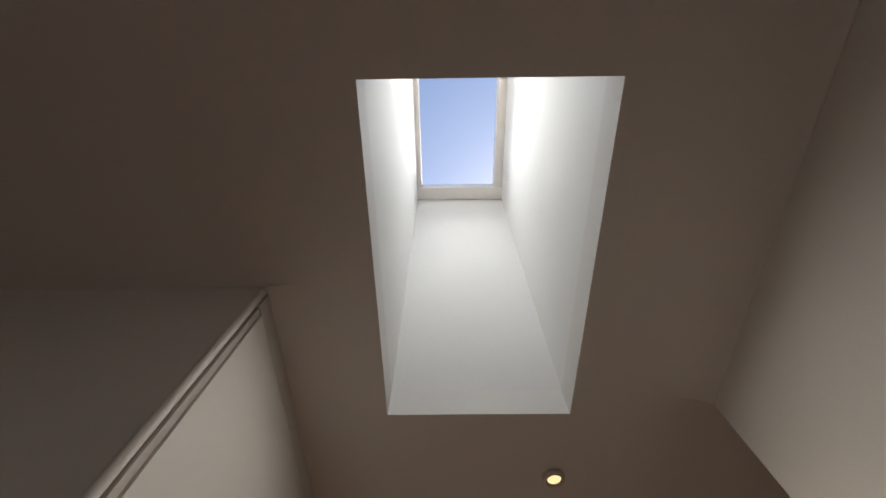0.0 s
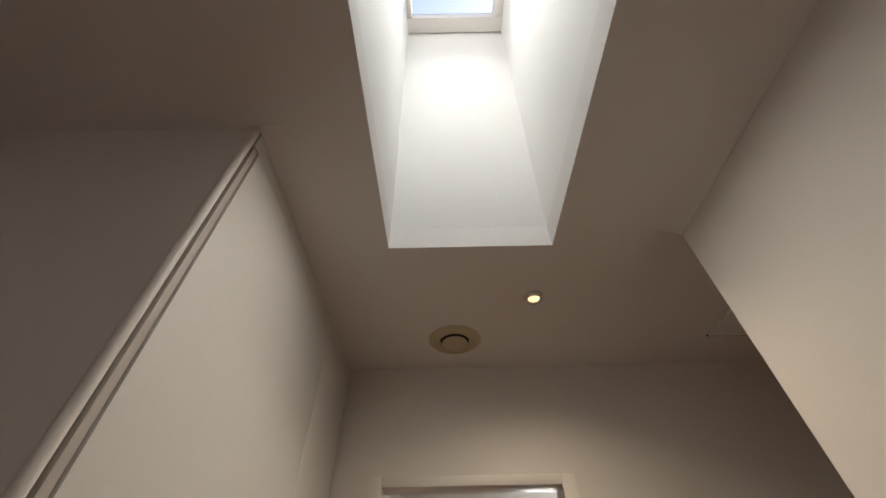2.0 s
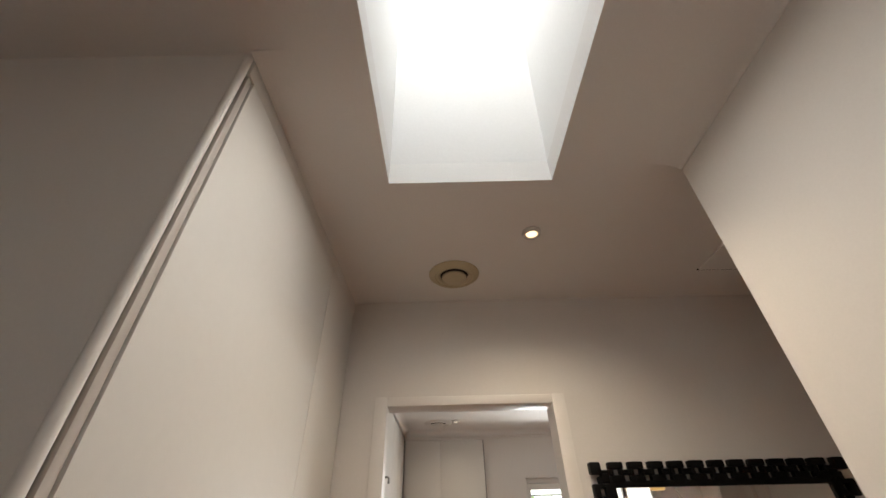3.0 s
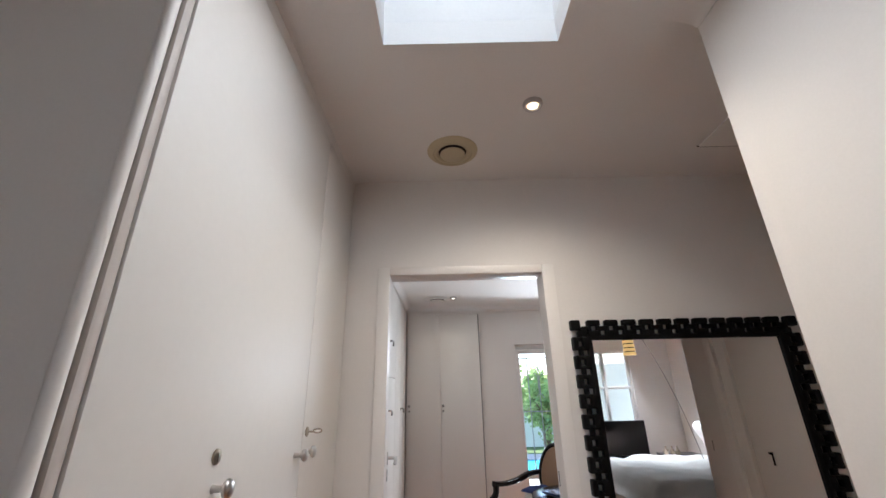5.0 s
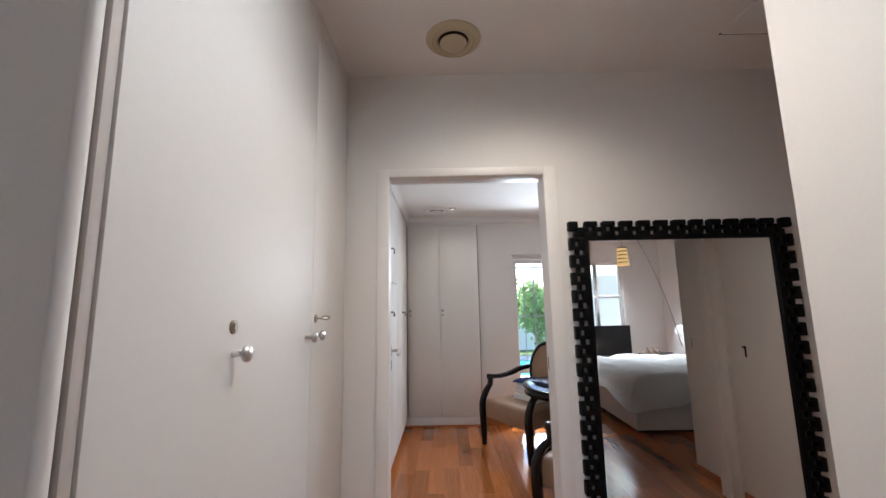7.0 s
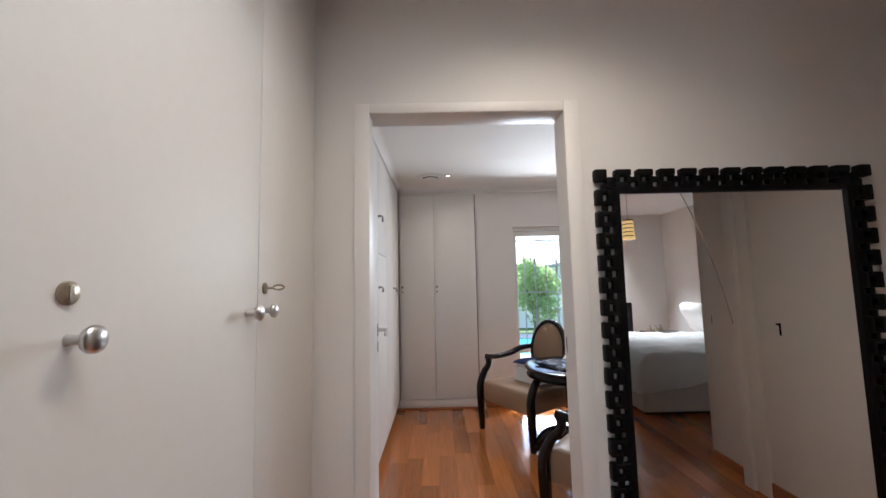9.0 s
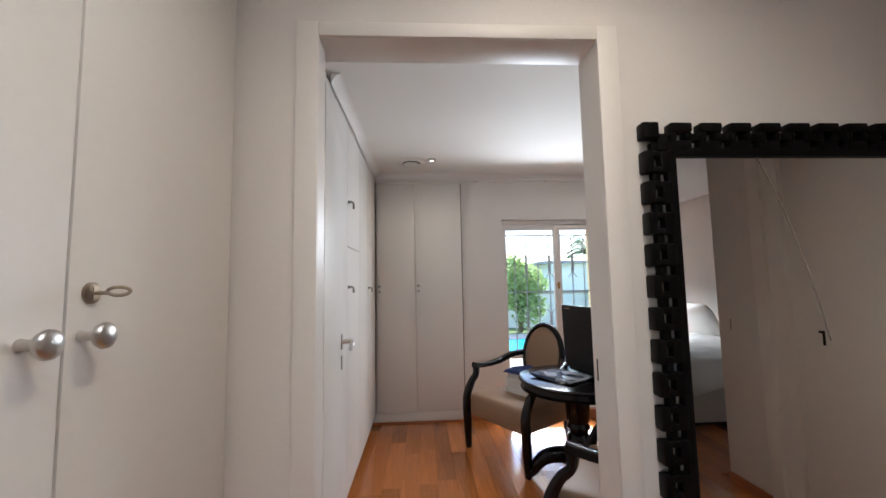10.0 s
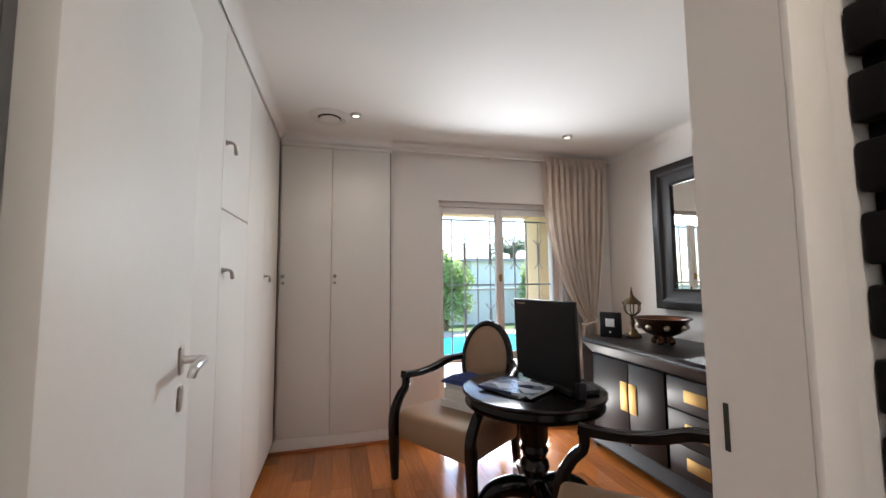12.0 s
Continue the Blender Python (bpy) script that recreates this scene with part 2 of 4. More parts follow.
def prism(bm, outline, axis, lo, hi):
    """An outline in two coordinates drawn out along the axis x, y or z."""
    def place(u, v, w):
        return {"x": (w, u, v), "y": (u, w, v), "z": (u, v, w)}[axis]
    return sweep(bm, [[place(u, v, lo) for u, v in outline], [place(u, v, hi) for u, v in outline]])


def mesh_of(name, bm, mat, smooth=None):
    bmesh.ops.recalc_face_normals(bm, faces=bm.faces)
    me = bpy.data.meshes.new(name)
    bm.to_mesh(me)
    bm.free()
    me.materials.append(mat)
    if smooth:
        for f in me.polygons:
            f.use_smooth = True
        me.set_sharp_from_angle(angle=radians(smooth))
    return me


def thing(name, at, label, category, group="", kind=""):
    """An Empty at the thing's base, which parents its parts."""
    ob = new(name)
    ob.empty_display_size = 0.05
    ob.location = at
    POSES[ob] = Vector(at)
    return tagged(ob, label, category, group, kind)


def part(name, bm, mat, parent, label="", smooth=35):
    """One mesh under a thing or a part. The bmesh is in world metres."""
    base = POSES[parent]
    bmesh.ops.translate(bm, vec=-base, verts=bm.verts)
    ob = new(name, mesh_of(name, bm, mat, smooth))
    ob.parent = parent
    POSES[ob] = base
    return tagged(ob, label)


def solid(name, bm, mat, label, category, group="", kind="", smooth=35):
    """A thing of one mesh."""
    vs = [v.co for v in bm.verts]
    base = Vector((sum(v.x for v in vs) / len(vs), sum(v.y for v in vs) / len(vs), min(v.z for v in vs)))
    bmesh.ops.translate(bm, vec=-base, verts=bm.verts)
    ob = new(name, mesh_of(name, bm, mat, smooth))
    ob.location = base
    POSES[ob] = base
    return tagged(ob, label, category, group, kind)


def setting(name, bm, mat, label, category="structure", smooth=35):
    ob = new(name, mesh_of(name, bm, mat, smooth))
    POSES[ob] = Vector((0, 0, 0))
    return tagged(ob, label, category, "", "structure")


# ---- plan ----
CZ = 2.60          # hall ceiling
RZ = 2.525         # room ceiling
LX = -0.367        # face of the hall cupboards
RX = 0.930         # hall wall opposite them
DY = 2.032         # door wall, hall side
DS = 2.143         # door stop
DB = 2.148         # door wall, room side
OL, OR, OH = -0.160, 0.603, 2.057  # doorway
WY = 5.058         # French door wall
WRX = -0.367       # face of the fitted wardrobe along the room
WRY = 5.004        # face of the fitted wardrobe beside the French door
RRX = 2.74         # room wall with the dresser
SX0, SX1, SY0, SY1 = -0.076, 0.510, 0.154, 1.143  # skylight opening

# ---- large structure ----
setting("floor", boxed(((-1.8, -4.2, -0.12), (5.0, 5.31, -0.021))), SUBFLOOR, "dark joint layer under the boarded timber floor", "floor")

setting("wall_door_side", boxed(((-1.8, DY, 0), (OL - 0.03, 2.098, CZ)), ((OR + 0.03, DY, 0), (RRX + 0.2, DB, CZ)), ((OL - 0.03, DY, OH + 0.03), (OR + 0.03, DB, CZ)), ((-1.8, 2.098, OH + 0.03), (OL - 0.03, DB, CZ))), WALL, "warm white painted wall around the open doorway", "wall")
setting("wall_hall_right", boxed(((RX, -1.7, 0), (RX + 0.13, 1.076, CZ)), bev=0.004), WALL, "warm white painted hall wall ending at the side passage", "wall")
setting("wall_hall_left", boxed(((-1.8, 0.671, 0), (LX - 0.016, 0.685, CZ)), ((-1.8, 0.685, 0), (LX - 0.031, 0.718, CZ))), WALL, "shaded white wall at the end of the hall cupboard", "wall")
setting("wall_hall_far_left", boxed(((-1.92, -1.7, 0), (-1.8, DB, CZ))), WALL, "plain white wall closing the side of the hall", "wall")
# The window here is added out of view, only to let light in.
setting("wall_hall_back", boxed(((-1.92, -1.82, 0), (-1.20, -1.7, CZ)), ((-0.40, -1.82, 0), (RX + 0.13, -1.7, CZ)), ((-1.20, -1.82, 0), (-0.40, -1.7, 1.0)), ((-1.20, -1.82, 2.0), (-0.40, -1.7, CZ))), WALL, "plain white wall with an added window opening at the back of the hall", "wall")
hw = thing("window_4", (-0.8, -1.77, 1.0), "unseen plain white window added to light the hall from behind", "window", kind="structure")
part("window_frame", boxed(((-1.199, -1.80, 1.001), (-1.15, -1.74, 1.999)), ((-0.45, -1.80, 1.001), (-0.401, -1.74, 1.999)), ((-1.15, -1.80, 1.001), (-0.45, -1.74, 1.05)), ((-1.15, -1.80, 1.95), (-0.45, -1.74, 1.999)), bev=0.003), TRIM, hw)
g = part("pane", boxed(((-1.15, -1.773, 1.05), (-0.45, -1.768, 1.95))), GLASS, hw, "clear glass", smooth=None)
g.visible_shadow = False
setting("wall_passage_end", boxed(((2.22, 0.32, 0), (2.37, 0.75, CZ)), ((2.125, 0.75, 0), (2.37, 0.83, CZ)), ((2.15, 0.83, 0), (2.37, 0.93, CZ)), ((2.175, 0.93, 0), (2.37, DY, CZ)), bev=0.003), WALL, "stepped white wall and pilasters at the end of the passage", "wall")
setting("wall_bedroom", boxed(((RX + 0.13, -3.82, 0), (2.55, -3.70, CZ)), ((3.55, -3.82, 0), (4.42, -3.70, CZ)), ((2.55, -3.82, 0), (3.55, -3.70, 0.85)), ((2.55, -3.82, 2.2), (3.55, -3.70, CZ)), ((4.30, -3.70, 0), (4.42, 0.24, CZ)), ((2.37, 0.24, 0), (4.42, 0.36, CZ)), ((0.83, -3.82, 0), (RX + 0.13, -1.7, CZ))), WALL, "white bedroom walls seen in the mirror", "wall")
setting("wall_window_side", boxed(((-0.95, WY, 0), (0.96, 5.31, CZ)), ((2.19, WY, 0), (RRX + 0.2, 5.31, CZ)), ((0.96, WY, 2.04), (2.19, 5.31, CZ))), WALL, "white room wall with the French door opening", "wall")
setting("wall_dresser_side", boxed(((RRX, DB, 0), (RRX + 0.2, WY, CZ))), WALL, "white room wall behind the dresser", "wall")
setting("wall_wardrobe_side", boxed(((-1.07, DB, 0), (-0.95, 5.31, CZ))), WALL, "plain wall behind the fitted wardrobe", "wall")

setting("ceiling", boxed(((-1.92, -1.82, CZ), (SX0, DB, CZ + 0.1)), ((SX1, -1.82, CZ), (4.42, DB, CZ + 0.1)), ((SX0, -1.82, CZ), (SX1, SY0, CZ + 0.1)), ((SX0, SY1, CZ), (SX1, DB, CZ + 0.1)), ((-1.07, DB, RZ), (RRX + 0.2, 5.31, CZ + 0.1)), ((0.83, -3.82, CZ), (4.42, -1.82, CZ + 0.1))), CEIL, "flat white plaster ceiling with a skylight opening", "ceiling")

# Skylight shaft: straight sides, front wall leaning back to the roof window.
SZ = 4.35
t = 0.05
shaft = thing("skylight_shaft", (0.217, 0.5, CZ + 0.1), "tall white plastered skylight shaft", "skylight shaft", kind="structure")
part("shaft_side", boxed(((SX0 - t, -0.5, CZ + 0.1), (SX0, SY1 + t, SZ + 0.02))), SHAFT, shaft)
part("shaft_side", boxed(((SX1, -0.5, CZ + 0.1), (SX1 + t, SY1 + t, SZ + 0.02))), SHAFT, shaft)
part("shaft_back", prism(bmesh.new(), [(SY0, CZ + 0.1), (-0.40, SZ), (-0.40 - t, SZ + 0.02), (SY0 - t, CZ + 0.1)], "x", SX0, SX1), SHAFT, shaft)
part("shaft_front", prism(bmesh.new(), [(SY1, CZ + 0.1), (0.935, SZ), (0.935 + t, SZ + 0.02), (SY1 + t, CZ + 0.1)], "x", SX0, SX1), SHAFT, shaft)
sk = thing("window_1", (0.217, 0.5, SZ - 0.06), "white framed roof window at the top of the shaft, blue sky beyond", "roof window", kind="structure")
kx = 0.055
part("window_frame", boxed(((SX0, 0.85, SZ - 0.05), (SX1, 0.935, SZ + 0.04)), ((SX0, -0.45, SZ - 0.05), (SX1, -0.38, SZ + 0.04)), ((SX0, -0.38, SZ - 0.05), (SX0 + 0.03, 0.85, SZ + 0.04)), ((SX1 - kx, -0.38, SZ - 0.05), (SX1, 0.85, SZ + 0.04)), bev=0.004), TRIM, sk)
g = part("pane", boxed(((SX0 + 0.03, -0.38, SZ + 0.02), (SX1 - kx, 0.85, SZ + 0.026))), GLASS, sk, "clear roof glass", smooth=None)
g.visible_shadow = False

# Door casing and lining.
casing = thing("door_1", (0.22, DY, 0), "white painted doorway with an open white flush door", "door", kind="structure")
cw, co = 0.058, 0.009
part("casing", boxed(((OL - cw, DY - co, 0), (OL, DY, OH + 0.041)), bev=0.002), TRIM, casing)
part("casing", boxed(((OR, DY - co, 0), (OR + cw, DY, OH + 0.041)), bev=0.002), TRIM, casing)
part("casing", boxed(((OL, DY - co, OH), (OR, DY, OH + 0.041)), bev=0.004), TRIM, casing)
part("jamb", boxed(((OL - 0.03, DY, 0), (OL, 2.100, OH))), TRIM, casing)
jamb_r = part("jamb", boxed(((OR, DY, 0), (OR + 0.03, DB + 0.004, OH))), TRIM, casing)
part("head_lining", boxed(((OL - 0.03, DY, OH), (OR + 0.03, DB + 0.004, OH + 0.03)), bev=0.003), TRIM, casing)
part("strike_plate", boxed(((OR - 0.0015, DS - 0.020, 1.106), (OR + 0.001, DS - 0.013, 1.166)), bev=0.001), GAP, jamb_r, "dark strike plate slot")

# The open door leaf, turned a little past square.
leaf = part("door_leaf", boxed(((0.045, 0, 0.008), (0.758, 0.040, OH - 0.006)), bev=0.003), GLOSS, casing, "white flush door leaf")
turn = pose(OL - 0.028, 2.203, 0, 0, 0, 97)
leaf.matrix_basis = pose(-0.22, -DY, 0) @ turn @ pose(0.22, DY, 0)


def leaf_part(name, bm, mat, label="", parent=None):
    ob = part(name, bm, mat, parent or leaf, label)
    return ob


hz = 1.130
plate = leaf_part("handle_plate", boxed(((0.636, -0.008, hz - 0.035), (0.666, -0.001, hz + 0.035)), bev=0.003), CHROME, "chrome handle plate")
lev = bmesh.new()
tube(lev, smooth_path([(0.651, -0.006, hz), (0.651, -0.045, hz), (0.643, -0.055, hz), (0.58, -0.056, hz + 0.003), (0.535, -0.054, hz - 0.002), (0.525, -0.05, hz - 0.02)]), [0.010, 0.009, 0.011, 0.009], n=12)
leaf_part("lever", lev, CHROME, "curved chrome lever")
leaf_part("key_plate", boxed(((0.638, -0.008, hz - 0.125), (0.664, -0.001, hz - 0.062)), bev=0.004), CHROME, "chrome keyhole plate")
for z in (0.25, 1.80):
    hb = boxed(((0.0432, 0.006, z - 0.05), (0.0448, 0.034, z + 0.05)))
    lathe(hb, [(0.005, -0.05), (0.005, 0.05)], (0.038, 0.034, z), 12)
    leaf_part("hinge", hb, CHROME, "steel butt hinge")


def cornice(name, points, wide, high, z, label="shallow white plaster cove cornice"):
    """A cove along straight runs given as (start, end, inward normal)."""
    bm = bmesh.new()
    for (ax, ay), (bx, by), (nx, ny) in points:
        prof = [(0.0, 0.0), (0.0, -high), (0.004, -high)]
        prof += [(0.004 + (wide - 0.004) * (1 - math.cos(q)), -high * (1 - math.sin(q)) - 0.0004) for q in (math.pi / 2 * i / 10 for i in range(1, 11))]
        rings = [[(x + nx * u, y + ny * u, z - 0.0004 + w) for u, w in prof] for x, y in ((ax, ay), (bx, by))]
        sweep(bm, rings)
    return setting(name, bm, CEIL, label, "cornice", smooth=60)


cornice("cornice_hall", [((RX, -1.7), (RX, 1.076), (-1, 0))], 0.13, 0.035, CZ)
cornice("cornice_cupboard", [((LX, 0.66), (LX, DY), (1, 0))], 0.11, 0.012, CZ)
cornice("cornice_room", [((-0.36, WRY), (0.53, WRY), (0, -1)), ((0.53, WY), (RRX, WY), (0, -1)), ((RRX, DB), (RRX, WY), (-1, 0)), ((WRX, DB + 0.9), (WRX, WRY), (1, 0))], 0.06, 0.06, RZ)

# ---- hall cupboards ----
ycut = [0.714, 1.574, 2.012]
cup = thing("hall_cupboard", (-0.6, 1.35, 0), "white painted full-height hall cupboard with flush doors", "cupboard")
part("carcass", boxed(((-0.93, 0.720, 0.0), (LX - 0.022, DY - 0.001, CZ - 0.001))), TRIM, cup)
bead = bmesh.new()
tube(bead, [(LX - 0.014, 0.679, 0), (LX - 0.014, 0.679, CZ - 0.001)], 0.0105, n=14)
part("corner_bead", bead, TRIM, cup, "rounded white corner bead")
part("edge_groove", boxed(((LX - 0.030, 0.688, 0), (LX - 0.020, 0.696, CZ - 0.066))), GAP, cup)
part("edge_strip", boxed(((LX - 0.02, 0.6945, 0), (LX - 0.004, 0.713, CZ - 0.066)), bev=0.001), STRIP, cup, "grey-beige door edge strip")
part("fascia", boxed(((LX - 0.021, 0.6895, CZ - 0.065), (LX - 0.0005, DY - 0.001, CZ - 0.001)), bev=0.001), GLOSS, cup, "white fascia above the doors")
side = pose(0, 0, 0, 0, 90, 0).to_3x3().to_4x4()


def cup_knob(d, y):
    bm = bmesh.new()
    lathe(bm, [(0.0085, 0.0), (0.0070, 0.006), (0.0065, 0.018), (0.009, 0.022), (0.016, 0.026), (0.0185, 0.031), (0.0178, 0.036), (0.012, 0.040), (0.001, 0.041)], (LX, y, 1.328), 24, side)
    part("knob", bm, CHROME, d, "satin chrome mushroom knob", smooth=60)


def cup_lock(d, y, key=False):
    bm = bmesh.new()
    lathe(bm, [(0.0155, 0.0), (0.0155, 0.003), (0.012, 0.005), (0.001, 0.005)], (LX, y, 1.387), 20, side)
    box(bm, (LX + 0.004, y - 0.003, 1.378), (LX + 0.007, y + 0.003, 1.396))
    part("lock", bm, SILVER, d, "oval metal lock")
    if key:
        bm = bmesh.new()
        tube(bm, [(LX + 0.004, y, 1.387), (LX + 0.024, y, 1.387)], 0.003, n=8)
        ring = [(LX + 0.036 + 0.013 * math.cos(q), y + 0.004 + 0.004 * math.cos(q), 1.389 + 0.006 * math.sin(q)) for q in (2 * math.pi * j / 16 for j in range(16))]
        tube(bm, ring, 0.0026, n=8, closed=True)
        part("key", bm, SILVER, d, "small metal key in its lock")


gap = 0.0022
doors = [part("cupboard_door", boxed(((LX - 0.02, a + gap, 0.06), (LX, b - gap, CZ - 0.066)), bev=0.0012), GLOSS, cup, "flush white gloss cupboard door") for a, b in zip(ycut, ycut[1:])]
cup_knob(doors[0], 1.068)
cup_lock(doors[0], 1.062)
cup_knob(doors[0], 1.518)
cup_knob(doors[1], 1.600)
cup_lock(doors[1], 1.612, True)

# ---- carved mirror on the door wall ----
MX0, MX1, MZ0, MZ1, MYF = 0.706, 1.756, 0.02, 1.806, 2.008
mir = thing("wall_mirror", (1.22, DY - 0.02, MZ0), "large mirror in a black carved interlocking wooden frame", "mirror")
fw = 0.088
part("backing", boxed(((MX0 + 0.066, DY - 0.009, MZ0 + 0.066), (MX1 - 0.066, DY - 0.001, MZ1 - 0.066))), BLACKWOOD, mir)
part("mirror_glass", boxed(((MX0 + fw - 0.01, MYF + 0.008, MZ0 + fw - 0.01), (MX1 - fw + 0.01, MYF + 0.012, MZ1 - fw + 0.01))), MIRROR, mir, "clear silvered glass", smooth=None)
inner = bmesh.new()
iw = 0.024
for lo, hi in (((MX0 + fw - iw, MZ0 + fw - iw), (MX0 + fw, MZ1 - fw + iw)), ((MX1 - fw, MZ0 + fw - iw), (MX1 - fw + iw, MZ1 - fw + iw)), ((MX0 + fw, MZ1 - fw), (MX1 - fw, MZ1 - fw + iw)), ((MX0 + fw, MZ0 + fw - iw), (MX1 - fw, MZ0 + fw))):
    box(inner, (lo[0], MYF - 0.004, lo[1]), (hi[0], DY - 0.012, hi[1]), 0.003)
part("inner_frame", inner, CARVED, mir)


def link_mesh(name, boxes, bev):
    return mesh_of(name, boxed(*boxes, bev=bev, seg=2), CARVED, 40)


band = fw - iw + 0.010
d1, d2, d3 = 0.0, 0.34 * band, 0.67 * band


def links(horizontal, u0, u1, edge, inward, count):
    """Chain of interlocked links along one side: staple-shaped outer links, an inner row that steps between them, square holes in both rows."""
    p = (u1 - u0) / count
    # Local x runs along the side, local z inward from the outer edge.
    a, b, h = 0.36 * p, 0.15 * p, inward
    def zz(lo, hi):
        return (lo, hi) if h > 0 else (-hi, -lo)
    def slab(x0, x1, lo, hi, deep):
        q0, q1 = zz(lo, hi)
        return ((x0, -deep, q0), (x1, 0, q1))
    outer = link_mesh("outer_link", [slab(-a, a, d1, d2 + 0.001, 0.034), slab(-a, -b, d2, d3, 0.031), slab(b, a, d2, d3, 0.031)], 0.005)
    joint = link_mesh("joint_bar", [slab(a - 0.5 * p - 0.003, 0.5 * p - a + 0.003, d2 + 0.002, d3 - 0.002, 0.024)], 0.004)
    inner_link = link_mesh("inner_link", [slab(-a, a, d3 - 0.002, band + 0.004, 0.028)], 0.005)
    for i in range(count + 1):
        u = u0 + i * p
        for data, du in ((outer, 0.0), (inner_link, 0.0), (joint, 0.5 * p)):
            if (du and i == count) or (not du and i in (0, count)):
                continue
            ob = new(data.name.split(".")[0], data)
            ob.parent = mir
            x, z = (u + du, edge) if horizontal else (edge, u + du)
            ob.location = Vector((x, DY - 0.0015, z)) - POSES[mir]
            if not horizontal:
                ob.rotation_euler = (0, radians(90), 0)
            POSES[ob] = POSES[mir]


links(True, MX0 + 0.020, MX1 - 0.020, MZ1 + 0.004, -1, 12)
links(True, MX0 + 0.020, MX1 - 0.020, MZ0 - 0.004, 1, 12)
links(False, MZ0 + 0.020, MZ1 - 0.020, MX0 - 0.004, 1, 21)
links(False, MZ0 + 0.020, MZ1 - 0.020, MX1 + 0.004, -1, 21)
corner = link_mesh("corner_block", [((-0.023, -0.036, -0.023), (0.023, 0, 0.023))], 0.006)
corner_inner = link_mesh("corner_inner", [((-0.017, -0.027, -0.017), (0.017, 0, 0.017))], 0.004)
for x, sx in ((MX0 + 0.018, 1), (MX1 - 0.018, -1)):
    for z, sz in ((MZ0 + 0.018, 1), (MZ1 - 0.018, -1)):
        for data, k in ((corner, 0.0), (corner_inner, 0.036)):
            ob = new(data.name.split(".")[0], data)
            ob.parent = mir
            ob.location = Vector((x + sx * k, DY - 0.0015, z + sz * k)) - POSES[mir]
            POSES[ob] = POSES[mir]
cord = bmesh.new()
gx = MX1 - MX0 - 2 * fw
tube(cord, smooth_path([(MX0 + fw + 0.27 * gx, MYF + 0.0068, MZ1 - fw + 0.002), (MX0 + fw + 0.34 * gx, MYF + 0.0068, MZ1 - fw - 0.14), (MX0 + fw + 0.41 * gx, MYF + 0.0068, MZ1 - fw - 0.33), (MX0 + fw + 0.455 * gx, MYF + 0.0068, MZ1 - fw - 0.50)], 8), 0.0011, n=6)
solid("cord", cord, GREYTRIM, "thin loose cord hanging over the mirror glass", "cord")

sw = thing("light_switch", (1.82, DY - 0.01, 1.34), "white plastic light switch plate on the wall", "switch")
part("plate", boxed(((1.785, DY - 0.010, 1.335), (1.855, DY - 0.0005, 1.455)), bev=0.003), SWITCH, sw)
part("rocker", boxed(((1.81, DY - 0.014, 1.385), (1.83, DY - 0.010, 1.412)), bev=0.002), SWITCH, sw)

# ---- ceiling fittings ----


def downlight(x, y, top, glow, power, color, label):
    ob = thing("downlight", (x, y, top - 0.01), label, "ceiling light", "ceiling downlights")
    bm = bmesh.new()
    lathe(bm, [(0.0235, 0.006), (0.0235, -0.004), (0.028, -0.008), (0.036, -0.007), (0.040, 0.0), (0.040, 0.009)], (x, y, top - 0.0005 - 0.009), 28)
    part("bezel", bm, CHROME if power else TRIM, ob)
    bm = bmesh.new()
    lathe(bm, [(0.001, -0.004), (0.0233, -0.004), (0.0233, 0.001), (0.001, 0.001)], (x, y, top - 0.008), 24)
    part("bulb", bm, glow, ob, "glowing lamp")
    lamp("downlight_beam", "SPOT", power, look((x, y, top - 0.022), (x, y + 0.001, 0)), color, radius=0.03, spot=146)


downlight(0.487, 1.440, CZ, BULB, 7.6, (1.0, 0.86, 0.68), "small round recessed downlight, lit warm, in the hall ceiling")
downlight(0.211, 4.515, RZ, BULB2, 1.6, (1.0, 0.86, 0.68), "small round recessed downlight, lit, in the room ceiling")
downlight(1.961, 4.540, RZ, BULB2, 1.6, (1.0, 0.86, 0.68), "small round recessed downlight, lit, in the room ceiling")


def vent(x, y, top, mat, label, wide=1.0):
    ob = thing("ceiling_vent", (x, y, top - 0.03), label, "vent", "ceiling vents")
    bm = bmesh.new()
    lathe(bm, [(r * wide, z) for r, z in ((0.068, 0.0), (0.068, -0.010), (0.078, -0.016), (0.088, -0.013), (0.094, -0.018), (0.108, -0.015), (0.121, -0.004), (0.122, 0.0))], (x, y, top - 0.0005), 40)
    part("rim", bm, mat, ob)
    bm = bmesh.new()
    lathe(bm, [(r * wide, z) for r, z in ((0.001, -0.003), (0.0675, -0.003), (0.0675, -0.0005), (0.001, -0.0005))], (x, y, top - 0.0005), 32)
    part("throat", bm, GAP, ob, "dark opening")
    bm = bmesh.new()
    lathe(bm, [(r * wide, z) for r, z in ((0.001, -0.032), (0.045, -0.031), (0.058, -0.024), (0.060, -0.018), (0.001, -0.016))], (x, y, top), 36)
    tube(bm, [(x, y, top - 0.018), (x, y, top - 0.003)], 0.006)
    part("disc", bm, mat, ob)


vent(0.165, 1.761, CZ, VENT, "round cream plastic ceiling vent with a central disc")
vent(0.023, 4.600, RZ, SWITCH, "round white ceiling vent with a central disc", 1.22)
hatch = thing("ceiling_hatch", (1.65, 1.5, CZ - 0.01), "white ceiling hatch panel with a thin dark joint", "hatch")
part("panel", boxed(((1.355, 1.22, CZ - 0.010), (1.95, 1.755, CZ - 0.0008)), bev=0.002), CEIL, hatch)
part("joint", boxed(((1.35, 1.757, CZ - 0.006), (1.955, 1.762, CZ - 0.0008))), GAP, hatch)

